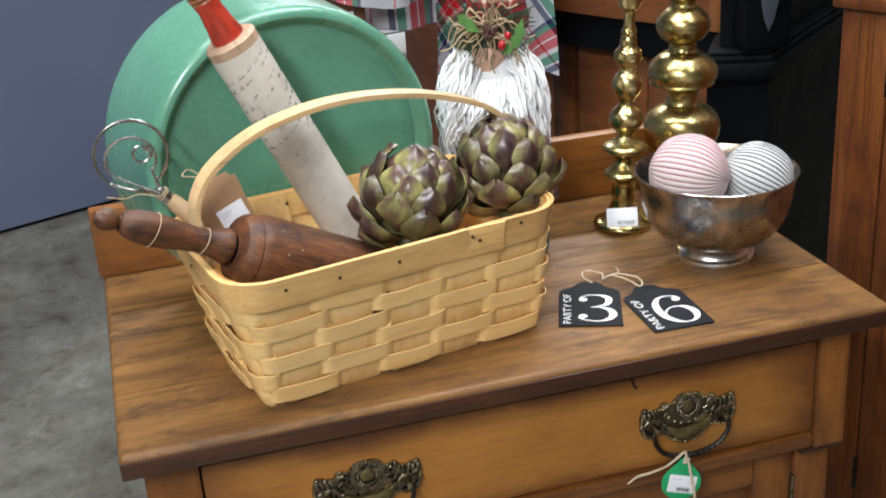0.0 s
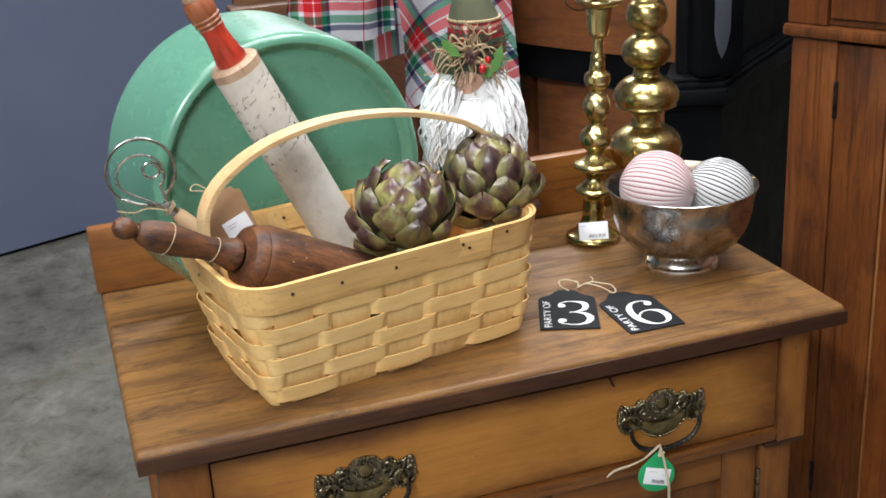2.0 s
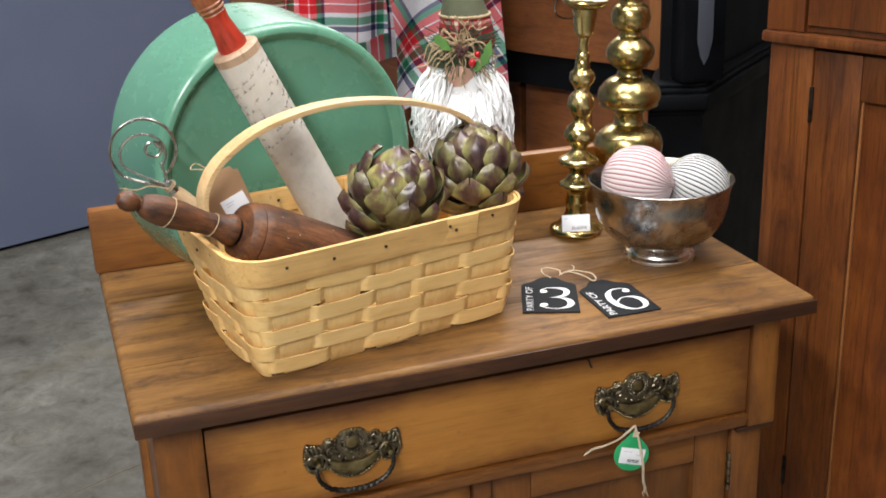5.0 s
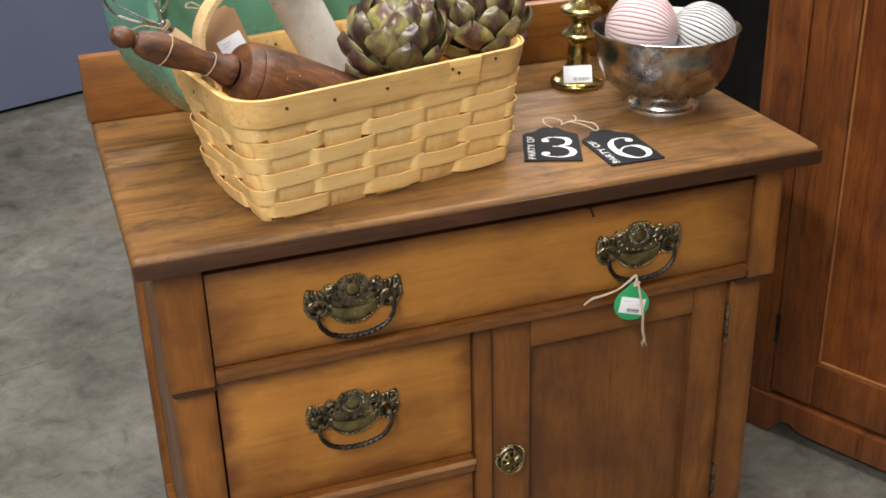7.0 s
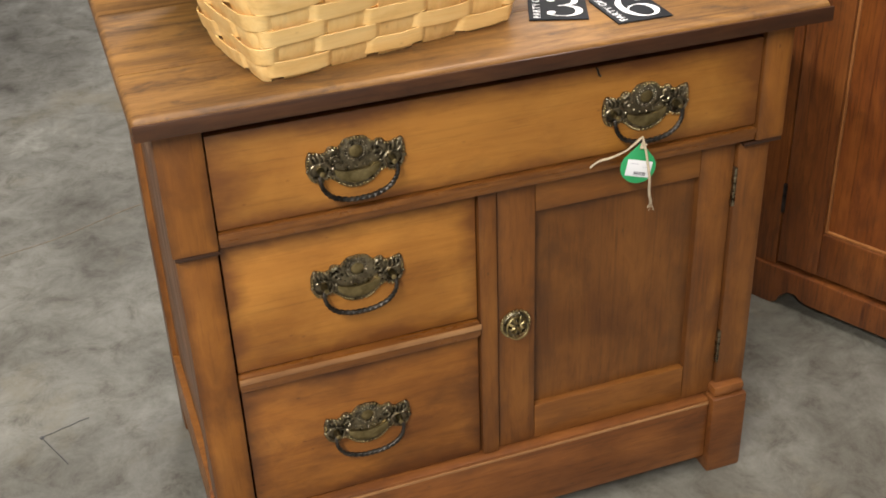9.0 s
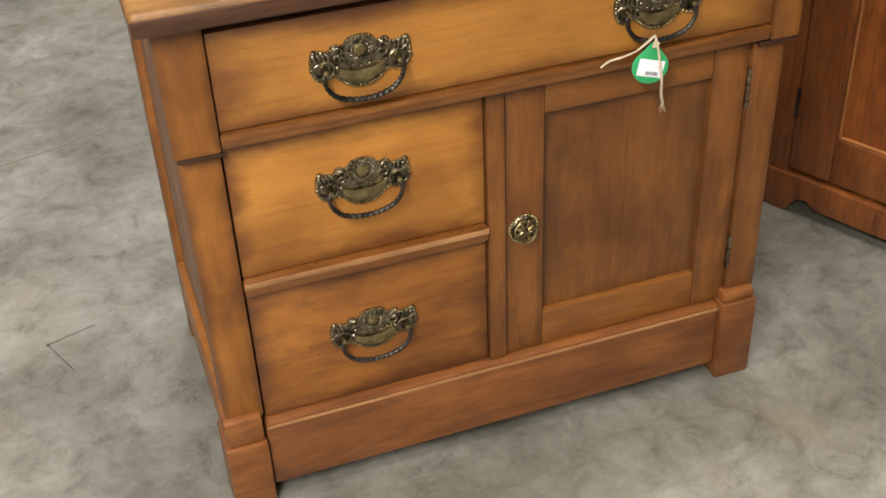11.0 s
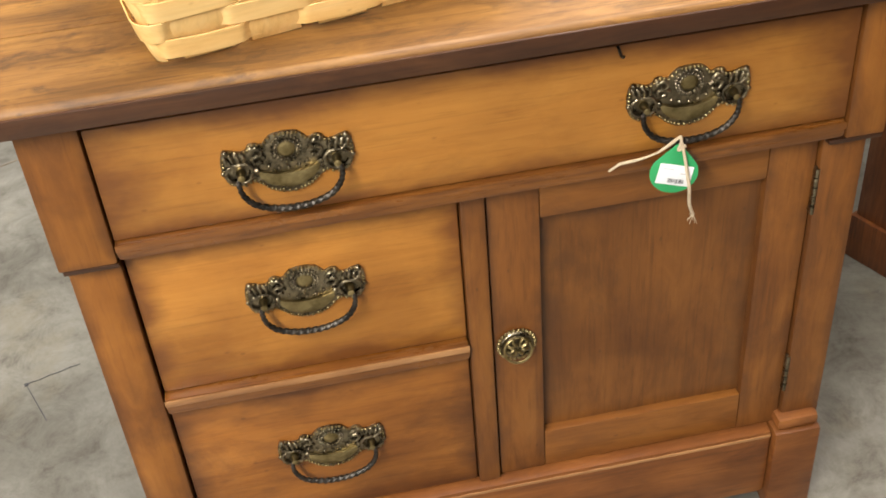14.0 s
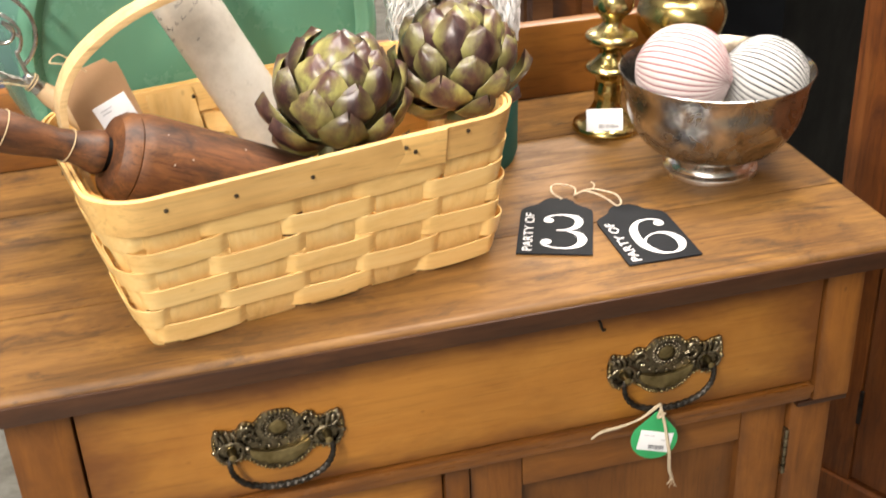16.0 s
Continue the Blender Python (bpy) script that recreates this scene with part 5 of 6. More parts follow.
def candlestick_tall():
    rows = [(0.0400, 0.0), (0.0405, 0.004), (0.036, 0.010), (0.026, 0.020), (0.021, 0.035), (0.024, 0.050), (0.033, 0.064), (0.045, 0.078), (0.0500, 0.094), (0.0500, 0.104), (0.0450, 0.117), (0.0330, 0.126),
            (0.0225, 0.132), (0.0205, 0.143), (0.0240, 0.151), (0.0400, 0.158), (0.0425, 0.160), (0.0415, 0.163), (0.0455, 0.170), (0.0430, 0.183), (0.0310, 0.196), (0.0195, 0.202), (0.0180, 0.212), (0.0270, 0.218),
            (0.0340, 0.230), (0.0335, 0.243), (0.0240, 0.254), (0.0165, 0.260), (0.0165, 0.266), (0.0250, 0.273), (0.0285, 0.286), (0.0250, 0.299), (0.0170, 0.306), (0.0170, 0.311), (0.0215, 0.315),
            (0.0240, 0.326), (0.0250, 0.336), (0.0300, 0.338), (0.0305, 0.343), (0.0230, 0.347), (0.0155, 0.353), (0.0135, 0.366), (0.0130, 0.379), (0.0160, 0.384), (0.0160, 0.389), (0.0115, 0.394), (0.0115, 0.412), (0.011, 0.420),
            (0.018, 0.432), (0.022, 0.445)]
    c = thing("candlestick", pose(0.7305, 1.405, TOPZ + 0.0005), "tall heavy brass candlestick with bulbous knops", "candlestick", "brass candlesticks")
    part("stem", lathe([(0, 0)] + soft_profile(rows, 4) + [(0, 0.445)], 56), GOLD2, c)
    part("drip_plate", lathe([(0, 0.4452), (0.024, 0.4455), (0.032, 0.452), (0.031, 0.454), (0.012, 0.450), (0, 0.450)], 48), GOLD2, c)
    return c


candlestick_small()
candlestick_tall()


# ---- footed bowl with two cloth balls ----
def tarnish():
    m, t, b = nodes_of("tarnished_silver", 0.2, 1.0)
    v = coords(t)
    n = tex(t, "Noise", 30.0, v, Detail=6.0, Roughness=0.65, Distortion=0.5)
    c = ramp(t, n.outputs["Fac"], [(0.32, (0.13, 0.115, 0.105)), (0.43, (0.35, 0.29, 0.21)), (0.49, (0.29, 0.30, 0.32)), (0.55, (0.46, 0.44, 0.41)), (0.66, (0.66, 0.64, 0.61))])
    t.links.new(c, b.inputs["Base Color"])
    t.links.new(ramp(t, n.outputs["Fac"], [(0.3, (0.34,) * 3), (0.7, (0.18,) * 3)]), b.inputs["Roughness"])
    bump(t, b, tex(t, "Noise", 12.0, v, Detail=3.0).outputs["Fac"], 0.06, 0.004)
    return m


SILVER = tarnish()
# Paler silver puts the foot's bright reflections into its colour.
FOOT_SHEEN = plain("foot_sheen_silver", (0.86, 0.84, 0.81), (0.94, 0.92, 0.89), 26, 0.24, 1.0, 0.06)
bowl = thing("bowl", pose(0.677, 1.2105, TOPZ + 0.0005), "tarnished silver footed bowl holding two cloth balls", "bowl")
outer = soft_profile([(0.034, 0.020), (0.050, 0.0235), (0.068, 0.034), (0.0805, 0.052), (0.087, 0.073), (0.0895, 0.092), (0.0925, 0.104), (0.0950, 0.1085)], 5)
inner = [(0.0940, 0.1092), (0.0910, 0.104), (0.0880, 0.091), (0.0855, 0.073), (0.079, 0.053), (0.0665, 0.036), (0.049, 0.0258), (0.0, 0.0235)]
part("cup", lathe(outer + inner, 72), SILVER, bowl)
part("foot", lathe([(0, 0.0), (0.0475, 0.0), (0.0485, 0.0025), (0.0475, 0.006), (0.0435, 0.0085), (0.0425, 0.0115), (0.038, 0.0145), (0.0355, 0.018), (0.0345, 0.0215), (0, 0.0215)], 64), FOOT_SHEEN, bowl, "stepped foot lightened for its reflections")


def striped_cloth(name, ground, line, count):
    m, t, b = nodes_of(name, 0.9)
    v = coords(t, (1, 1, 1), False)
    g = t.nodes.new("ShaderNodeTexGradient")
    g.gradient_type = "RADIAL"
    t.links.new(v, g.inputs["Vector"])
    fz = tex(t, "Noise", 40.0, v, Detail=3.0)
    a = t.nodes.new("ShaderNodeMath")
    a.operation = "MULTIPLY_ADD"
    a.inputs[1].default_value = 0.010
    t.links.new(fz.outputs["Fac"], a.inputs[0])
    t.links.new(g.outputs["Fac"], a.inputs[2])
    q = t.nodes.new("ShaderNodeMath")
    q.operation = "MULTIPLY"
    q.inputs[1].default_value = count
    t.links.new(a.outputs[0], q.inputs[0])
    fr = t.nodes.new("ShaderNodeMath")
    fr.operation = "FRACT"
    t.links.new(q.outputs[0], fr.inputs[0])
    c = ramp(t, fr.outputs[0], [(0.0, line), (0.20, line), (0.30, ground), (0.90, ground)])
    w = tex(t, "Noise", 500.0, v, Detail=2.0)
    c = mix(t, c, ramp(t, w.outputs["Fac"], [(0.3, (0.86, 0.86, 0.86)), (0.7, (1.04, 1.04, 1.04))]), 0.7, "MULTIPLY")
    t.links.new(c, b.inputs["Base Color"])
    bump(t, b, w.outputs["Fac"], 0.3, 0.0006)
    return m


def cloth_ball(name, R, mat, m, label, seed):
    bm = bmesh.new()
    r = random.Random(seed)
    nu, nv = 176, 40
    lob = [r.uniform(0.6, 1.3) for _ in range(44)]
    rings = []
    for j in range(1, nv):
        ph = math.pi * j / nv
        ring = []
        for i in range(nu):
            th = 2 * math.pi * i / nu
            k = int(i / 4) % 44
            groove = -0.018 * (1 if i % 4 == 0 else 0) * math.sin(ph) + 0.008 * lob[k] * math.sin(ph)
            rr = R * (1 + groove + 0.012 * math.sin(3 * th + 2 * ph + seed) + 0.010 * math.sin(5 * ph + th + seed))
            ring.append(bm.verts.new((rr * math.sin(ph) * math.cos(th), rr * math.sin(ph) * math.sin(th), rr * math.cos(ph))))
        rings.append(ring)
    top, low = bm.verts.new((0, 0, R * 0.985)), bm.verts.new((0, 0, -R * 0.985))
    for i in range(nu):
        j = (i + 1) % nu
        bm.faces.new((top, rings[0][i], rings[0][j]))
        bm.faces.new((low, rings[-1][j], rings[-1][i]))
        for a, b in zip(rings, rings[1:]):
            bm.faces.new((a[i], b[i], b[j], a[j]))
    return solid(name, bm, mat, m, label, "cloth ball", "cloth balls in the bowl")


cloth_ball("cloth_ball", 0.0462, striped_cloth("pink_ticking", (0.63, 0.53, 0.525), (0.42, 0.17, 0.19), 44.0), along((0.6355, 1.1985, 0.8245), (0.685, 1.150, 0.819)), "pale pink striped cloth ball resting in the bowl", 1)
cloth_ball("cloth_ball", 0.0425, striped_cloth("white_ticking", (0.60, 0.60, 0.59), (0.02, 0.02, 0.025), 44.0), along((0.7215, 1.196, 0.8070), (0.765, 1.165, 0.7835)), "white cloth ball with thin black stripes in the bowl", 2)


# ---- two black number tags ----
CHALK = plain("black_card", (0.012, 0.013, 0.015), (0.022, 0.023, 0.026), 30, 0.7, fine=200, spec=0.15)
WHITEINK = plain("white_print", (0.80, 0.80, 0.80), (0.86, 0.86, 0.86), 30, 0.6, bumpy=0)


def ribbon(bm, pts, widths, z, n=10):
    """A flat stroke of changing width."""
    line = smooth_line([(x, y, 0) for x, y in pts], n)
    ws = smooth_line([(w, 0, 0) for w in widths], n)
    L2, R2 = [], []
    for i, p in enumerate(line):
        tan = (line[min(i + 1, len(line) - 1)] - line[max(i - 1, 0)]).normalized()
        nor = Vector((-tan.y, tan.x, 0)) * (max(ws[i].x, 0.0004) / 2)
        L2.append(bm.verts.new((p.x + nor.x, p.y + nor.y, z)))
        R2.append(bm.verts.new((p.x - nor.x, p.y - nor.y, z)))
    for i in range(len(line) - 1):
        bm.faces.new((R2[i], R2[i + 1], L2[i + 1], L2[i]))


def dot(bm, x, y, r, z):
    vs = [bm.verts.new((x + r * math.cos(2 * math.pi * i / 20), y + r * math.sin(2 * math.pi * i / 20), z)) for i in range(20)]
    bm.faces.new(vs)


def text_bm(word, size, z):
    c = bpy.data.curves.new("word", "FONT")
    c.body, c.size, c.align_x, c.align_y = word, size, "CENTER", "CENTER"
    ob = bpy.data.objects.new("word", c)
    scene.collection.objects.link(ob)
    me = bpy.data.meshes.new_from_object(ob)
    bm = bmesh.new()
    bm.from_mesh(me)
    bpy.data.objects.remove(ob)
    bpy.data.curves.remove(c)
    bpy.data.meshes.remove(me)
    bmesh.ops.translate(bm, vec=(0, 0, z), verts=bm.verts[:])
    return bm


def number_tag(m, figure, label):
    tg = thing("number_tag", m, label, "tag", "number tags")
    W2, top = 0.0345, 0.112
    prof = [(-W2, 0), (W2, 0), (W2, 0.080), (W2 - 0.001, 0.087), (W2 - 0.006, 0.0925), (W2 - 0.012, 0.0955), (W2 - 0.017, 0.1005), (W2 - 0.0205, 0.107), (W2 - 0.026, top)]
    prof = prof + [(-x, y) for x, y in reversed(prof[2:])]
    card = outline_slab(prof, 0.0, 0.0016, 0.0002)
    bmesh.ops.transform(card, matrix=Matrix(((1, 0, 0, 0), (0, 0, 1, 0), (0, 1, 0, 0), (0, 0, 0, 1))), verts=card.verts[:])
    bmesh.ops.recalc_face_normals(card, faces=card.faces[:])
    part("card", card, CHALK, tg, smooth=False)
    bm = bmesh.new()
    Z = 0.00185
    cx = 0.0080
    if figure == "3":
        ribbon(bm, [(cx - 0.0165, 0.0635), (cx - 0.0175, 0.0685), (cx - 0.011, 0.0745), (cx - 0.001, 0.0755), (cx + 0.0095, 0.0715), (cx + 0.0135, 0.0625), (cx + 0.0105, 0.0515), (cx + 0.001, 0.0455), (cx - 0.007, 0.0445)],
               [0.006, 0.003, 0.002, 0.0025, 0.0065, 0.0078, 0.0065, 0.0025, 0.0018], Z)
        ribbon(bm, [(cx - 0.007, 0.0445), (cx + 0.003, 0.0435), (cx + 0.013, 0.0375), (cx + 0.0170, 0.0265), (cx + 0.0130, 0.0155), (cx + 0.003, 0.0100), (cx - 0.009, 0.0110), (cx - 0.0175, 0.0160), (cx - 0.0190, 0.0215)],
               [0.0018, 0.0022, 0.0065, 0.0085, 0.0065, 0.0025, 0.002, 0.003, 0.006], Z + 0.00004)
        dot(bm, cx - 0.0150, 0.0640, 0.0048, Z + 0.00008)
        dot(bm, cx - 0.0160, 0.0220, 0.0050, Z + 0.00008)
    else:
        ribbon(bm, [(cx + 0.0140, 0.0660), (cx + 0.0125, 0.0720), (cx + 0.005, 0.0760), (cx - 0.006, 0.0735), (cx - 0.0145, 0.062), (cx - 0.0180, 0.046), (cx - 0.0165, 0.028), (cx - 0.0085, 0.0140), (cx + 0.002, 0.0098),
                    (cx + 0.013, 0.0150), (cx + 0.0178, 0.0290), (cx + 0.0135, 0.0430), (cx + 0.003, 0.0485), (cx - 0.008, 0.0440), (cx - 0.0150, 0.034)],
               [0.006, 0.003, 0.002, 0.004, 0.0072, 0.0082, 0.008, 0.0045, 0.002, 0.0055, 0.0082, 0.0060, 0.002, 0.002, 0.003], Z)
        dot(bm, cx + 0.0115, 0.0655, 0.0048, Z + 0.00008)
    part("figure", bm, WHITEINK, tg, "large white figure " + figure, smooth=False)
    t2 = text_bm("PARTY OF", 0.0138, 0)
    bmesh.ops.transform(t2, matrix=pose(-0.0245, 0.0415, Z, 0, 0, 90) @ Matrix.Diagonal((1.2, 0.92, 1, 1)), verts=t2.verts[:])
    part("words", t2, WHITEINK, tg, "white words PARTY OF", smooth=False)
    return tg


number_tag(pose(0.4660, 1.0890, TOPZ + 0.0006, 0, 0, -21.5), "3", "black card tag reading PARTY OF 3 in white")
number_tag(pose(0.5560, 1.0470, TOPZ + 0.0006, 0, 0, -1.5), "6", "black card tag reading PARTY OF 6 in white")
zt = TOPZ + 0.004
tw = bmesh.new()
tube(smooth_line([(0.506, 1.190, zt - 0.001), (0.499, 1.203, zt + 0.003), (0.503, 1.219, zt + 0.005), (0.516, 1.221, zt + 0.004), (0.528, 1.209, zt + 0.002), (0.524, 1.194, zt + 0.001), (0.532, 1.196, zt + 0.003), (0.545, 1.194, zt + 0.005),
                  (0.556, 1.186, zt + 0.004), (0.566, 1.172, zt + 0.004), (0.567, 1.158, zt), (0.559, 1.150, zt), (0.553, 1.164, zt + 0.003), (0.546, 1.180, zt + 0.004), (0.534, 1.192, zt + 0.005), (0.520, 1.190, zt + 0.002)], 7), 0.0011, 6, tw)
tube(smooth_line([(0.545, 1.194, zt + 0.004), (0.550, 1.201, zt + 0.007), (0.548, 1.207, zt + 0.009)], 4), 0.0008, 5, tw)
tc = Vector((0.530, 1.186, TOPZ + 0.001))
bmesh.ops.transform(tw, matrix=Matrix.Translation(tc) @ Matrix.Diagonal((0.84, 0.80, 0.7, 1)) @ Matrix.Translation(-tc), verts=tw.verts[:])
solid("twine_loop", tw, PALETWINE, pose(0, 0, 0), "knotted loop of pale twine joining the two tags", "twine")

# ---- green price tag hanging from a drawer pull ----
TAGGREEN = plain("green_card", (0.02, 0.30, 0.10), (0.03, 0.36, 0.13), 20, 0.5)
ptag = thing("price_tag", pose(0.5395, 1.0165, 0.545, -6, 8, -8) @ Matrix.Diagonal((0.86, 1, 0.86, 1)), "round green card price tag tied on with twine", "tag")
prof = [(0.026 * math.sin(a), -0.004 + 0.024 * -math.cos(a)) for a in [radians(d) for d in range(-125, 126, 10)]] + [(0.008, 0.024), (0.003, 0.030), (-0.003, 0.030), (-0.008, 0.024)]
part("card", outline_slab(prof, 0, 0.0008, 0.0001), TAGGREEN, ptag)
sticker(ptag, 0.037, 0.024, (-0.006, 0.012, -0.0095, -0.0045), [(-0.014, -0.002, 0.006), (0.006, 0.013, 0.002)], pose(0.001, -0.0002, -0.006, 0, 6, 0))
bm = bmesh.new()
inv = ptag.matrix_basis.inverted()
q = [Vector(p) for p in ((0.482, 1.030, 0.5455), (0.492, 1.028, 0.553), (0.508, 1.026, 0.556), (0.524, 1.022, 0.563), (0.536, 1.018, 0.574), (0.543, 1.017, 0.580), (0.5465, 1.0205, 0.574), (0.542, 1.0165, 0.566), (0.5475, 1.0135, 0.572))]
tube([inv @ p for p in smooth_line(q, 6)], lambda u: 0.0012 + 0.0006 * math.sin(9 * u) ** 2, 6, bm)
q = [Vector(p) for p in ((0.5435, 1.016, 0.579), (0.5465, 1.0125, 0.562), (0.5495, 1.012, 0.545), (0.553, 1.012, 0.525), (0.556, 1.016, 0.503), (0.5625, 1.022, 0.486))]
tube([inv @ p for p in smooth_line(q, 6)], lambda u: 0.0015 + 0.0006 * u, 6, bm)
rf = random.Random(9)
for i in range(12):
    e = Vector((0.5625, 1.022, 0.486))
    tube([inv @ e, inv @ (e + Vector((rf.uniform(-0.005, 0.006), 0, rf.uniform(-0.014, 0.002))))], 0.0003, 4, bm)
part("string", bm, PALETWINE, ptag)

# ---- tall cupboard beside the washstand ----
arm = thing("cupboard", pose(1.017, 1.411, 0, 0, 0, -64.5), "reddish-brown antique wooden cupboard with panelled doors", "cupboard")
part("carcass", boxbm(-0.045, 1.02, 0.03, 0.48, 0.075, 0.93), REDWOOD, arm)
part("corner_post", boxbm(-0.045, 0.0275, -0.002, 0.03, 0.075, 0.93, bev=0.003), REDWOOD, arm)
for k in range(2):
    x0 = 0.0295 + 0.475 * k
    d = part("door", boxbm(x0 + 0.07, x0 + 0.403, 0.012, 0.025, 0.155, 0.865), REDPANEL, arm, "closed door with a sunken panel")
    part("stile", boxbm(x0, x0 + 0.0765, 0.0, 0.029, 0.083, 0.926, bev=0.0025), REDWOOD, d)
    part("stile", boxbm(x0 + 0.3965, x0 + 0.473, 0.0, 0.029, 0.083, 0.926, bev=0.0025), REDWOOD, d)
    part("rail", boxbm(x0 + 0.0768, x0 + 0.3962, 0.0005, 0.029, 0.083, 0.165, bev=0.0025), REDWOOD, d)
    part("rail", boxbm(x0 + 0.0768, x0 + 0.3962, 0.0005, 0.029, 0.858, 0.926, bev=0.0025), REDWOOD, d)
    part("panel_moulding", boxbm(x0 + 0.0768, x0 + 0.081, 0.006, 0.0118, 0.1655, 0.8575, bev=0.0015), PALECHEST, d, "worn pale bead round the panel")
    part("panel_moulding", boxbm(x0 + 0.0815, x0 + 0.3915, 0.006, 0.0118, 0.1655, 0.1695, bev=0.0015), PALECHEST, d, "worn pale bead round the panel")
    for z0 in (0.18, 0.815):
        part("hinge", boxbm(x0 - 0.003 if k == 0 else x0 + 0.470, x0 + 0.003 if k == 0 else x0 + 0.476, -0.004, 0.001, z0, z0 + 0.055, bev=0.001), IRON, d, "dark iron hinge")
part("moulding", boxbm(-0.055, 1.03, -0.016, 0.49, 0.932, 0.95, bev=0.006), REDWOOD, arm)
part("upper_carcass", boxbm(-0.048, 1.025, 0.004, 0.48, 0.951, 1.85), REDWOOD, arm)
part("upper_post", boxbm(-0.05, 0.012, -0.008, 0.0035, 0.951, 1.85, bev=0.002), REDPANEL, arm)
part("drawer", boxbm(0.016, 0.49, -0.006, 0.0035, 0.962, 1.25, bev=0.003), REDPANEL, arm, "reddish drawer front")
part("drawer", boxbm(0.50, 0.97, -0.006, 0.0035, 0.962, 1.25, bev=0.003), REDPANEL, arm, "reddish drawer front")
foot = [(-0.05, 0.0), (0.030, 0.0), (0.040, 0.006), (0.046, 0.020), (0.060, 0.032), (0.075, 0.034), (0.085, 0.026), (0.10, 0.022), (0.92, 0.022), (0.96, 0.0), (1.025, 0.0), (1.025, 0.0745), (-0.05, 0.0745)]
part("base_board", outline_slab(foot, -0.008, 0.03, 0.002), REDWOOD, arm, "shaped base board")
part("side_foot", boxbm(-0.049, -0.02, 0.0305, 0.48, 0.0, 0.0745), REDWOOD, arm)

# ---- black cabinet ----
def plan_slab(pts, z0, z1, grow=0.0, bev=0.0):
    """A closed plan outline raised between two heights; grow pushes the first three corners outwards."""
    bm = bmesh.new()
    q = [(x + grow * (-0.6, -0.15, 0.45)[i], y + grow * (-0.7, -1.1, -0.75)[i]) if i < 3 else (x, y) for i, (x, y) in enumerate(pts)]
    f = bm.faces.new([bm.verts.new((x, y, z0)) for x, y in q])
    r = bmesh.ops.extrude_face_region(bm, geom=[f])
    bmesh.ops.translate(bm, vec=(0, 0, z1 - z0), verts=[g for g in r["geom"] if isinstance(g, bmesh.types.BMVert)])
    bmesh.ops.recalc_face_normals(bm, faces=bm.faces[:])
    if bev:
        bmesh.ops.bevel(bm, geom=bm.edges[:], offset=bev, segments=2, profile=0.6, affect="EDGES", clamp_overlap=True)
    return bm


blk = thing("cabinet", pose(1.055, 1.735, 0), "black painted cabinet with a fluted corner post", "cabinet")
PLAN = [(-0.095, 0.032), (0.0, 0.0), (0.445, 0.368), (0.445, 0.378), (0.095, 0.250), (-0.03, 0.13)]
part("lower_body", plan_slab(PLAN, 0.0, 0.745), BLACK, blk)
part("upper_body", plan_slab([(-0.06, 0.055), (0.0, 0.030), (0.430, 0.372), (0.440, 0.378), (0.095, 0.250), (-0.02, 0.13)], 0.806, 1.7), BLACK, blk)
POSTM = pose(-0.004, 0.026, 0, 0, 0, -8)
cp = boxbm(-0.041, 0.041, -0.036, 0.030, 0.806, 1.7, bev=0.010)
post = part("corner_post", cp, BLACK, blk, m=POSTM)
FLUTE = plain("grey_flute", (0.075, 0.082, 0.105), (0.09, 0.098, 0.12), 10, 0.4)
part("flute", outline_slab([(-0.0145, 1.65), (-0.0145, 0.885), (-0.008, 0.855), (0.0, 0.838), (0.008, 0.855), (0.0145, 0.885), (0.0145, 1.65)], -0.0385, -0.0358, 0.0008), FLUTE, post, "pale grey flute")
for o, z0, z1 in ((0.004, 0.746, 0.758), (0.018, 0.758, 0.786), (0.008, 0.786, 0.797), (0.002, 0.797, 0.805)):
    part("moulding", plan_slab(PLAN, z0, z1, o, 0.004), BLACK, blk)

# ---- chest of drawers behind ----
chest = thing("chest_of_drawers", pose(1.178, 2.10, 0, 0, 0, 111.8), "old brown wooden chest with a bowed drawer and black base", "chest")
bow = [(1.1 * i / 20, -0.0 - 0.045 * math.sin(math.pi * min(max((1.1 * i / 20 - 0.10) / 0.9, 0), 1)) ** 1.0) for i in range(21)]


def bowed(z0, z1, back=-0.05, grow=0.0):
    bm = bmesh.new()
    rows = []
    for z in (z0, z1):
        rows.append([bm.verts.new((x, -y + grow, z)) for x, y in bow] + [bm.verts.new((1.1, back, z)), bm.verts.new((0, back, z))])
    n = len(rows[0])
    for i in range(n):
        j = (i + 1) % n
        bm.faces.new((rows[0][i], rows[0][j], rows[1][j], rows[1][i]))
    bm.faces.new(rows[0][::-1])
    bm.faces.new(rows[1])
    bmesh.ops.recalc_face_normals(bm, faces=bm.faces[:])
    return bm


part("carcass", boxbm(0.0, 1.1, -0.45, -0.052, 0.0, 1.25), BROWNCHEST, chest)
dr = part("drawer", bowed(0.742, 1.0), BROWNCHEST, chest, "bowed brown drawer front")
part("drawer", bowed(1.008, 1.25), BROWNCHEST, chest, "bowed brown drawer front")
part("black_band", bowed(0.665, 0.738, -0.05, -0.012), BLACK, chest, "black moulded band")
# Pale board puts the light on the drawer front's end into colour.
part("pale_post", boxbm(-0.075, 0.034, -0.3, 0.014, 0.745, 0.99, bev=0.004), PALECHEST, chest, "pale board painting the lit end of the drawer front")
for k in range(5):
    part("lower_panel", boxbm(0.22 * k + 0.004, 0.22 * k + 0.214, -0.052, -0.010 - 0.006 * (k % 2), 0.06, 0.66, bev=0.006), BROWNCHEST, chest, "brown lower panel")
VERD = plain("verdigris_brass", (0.38, 0.44, 0.38), (0.58, 0.62, 0.55), 60, 0.6, 0.4, 0.3)
bm = bmesh.new()
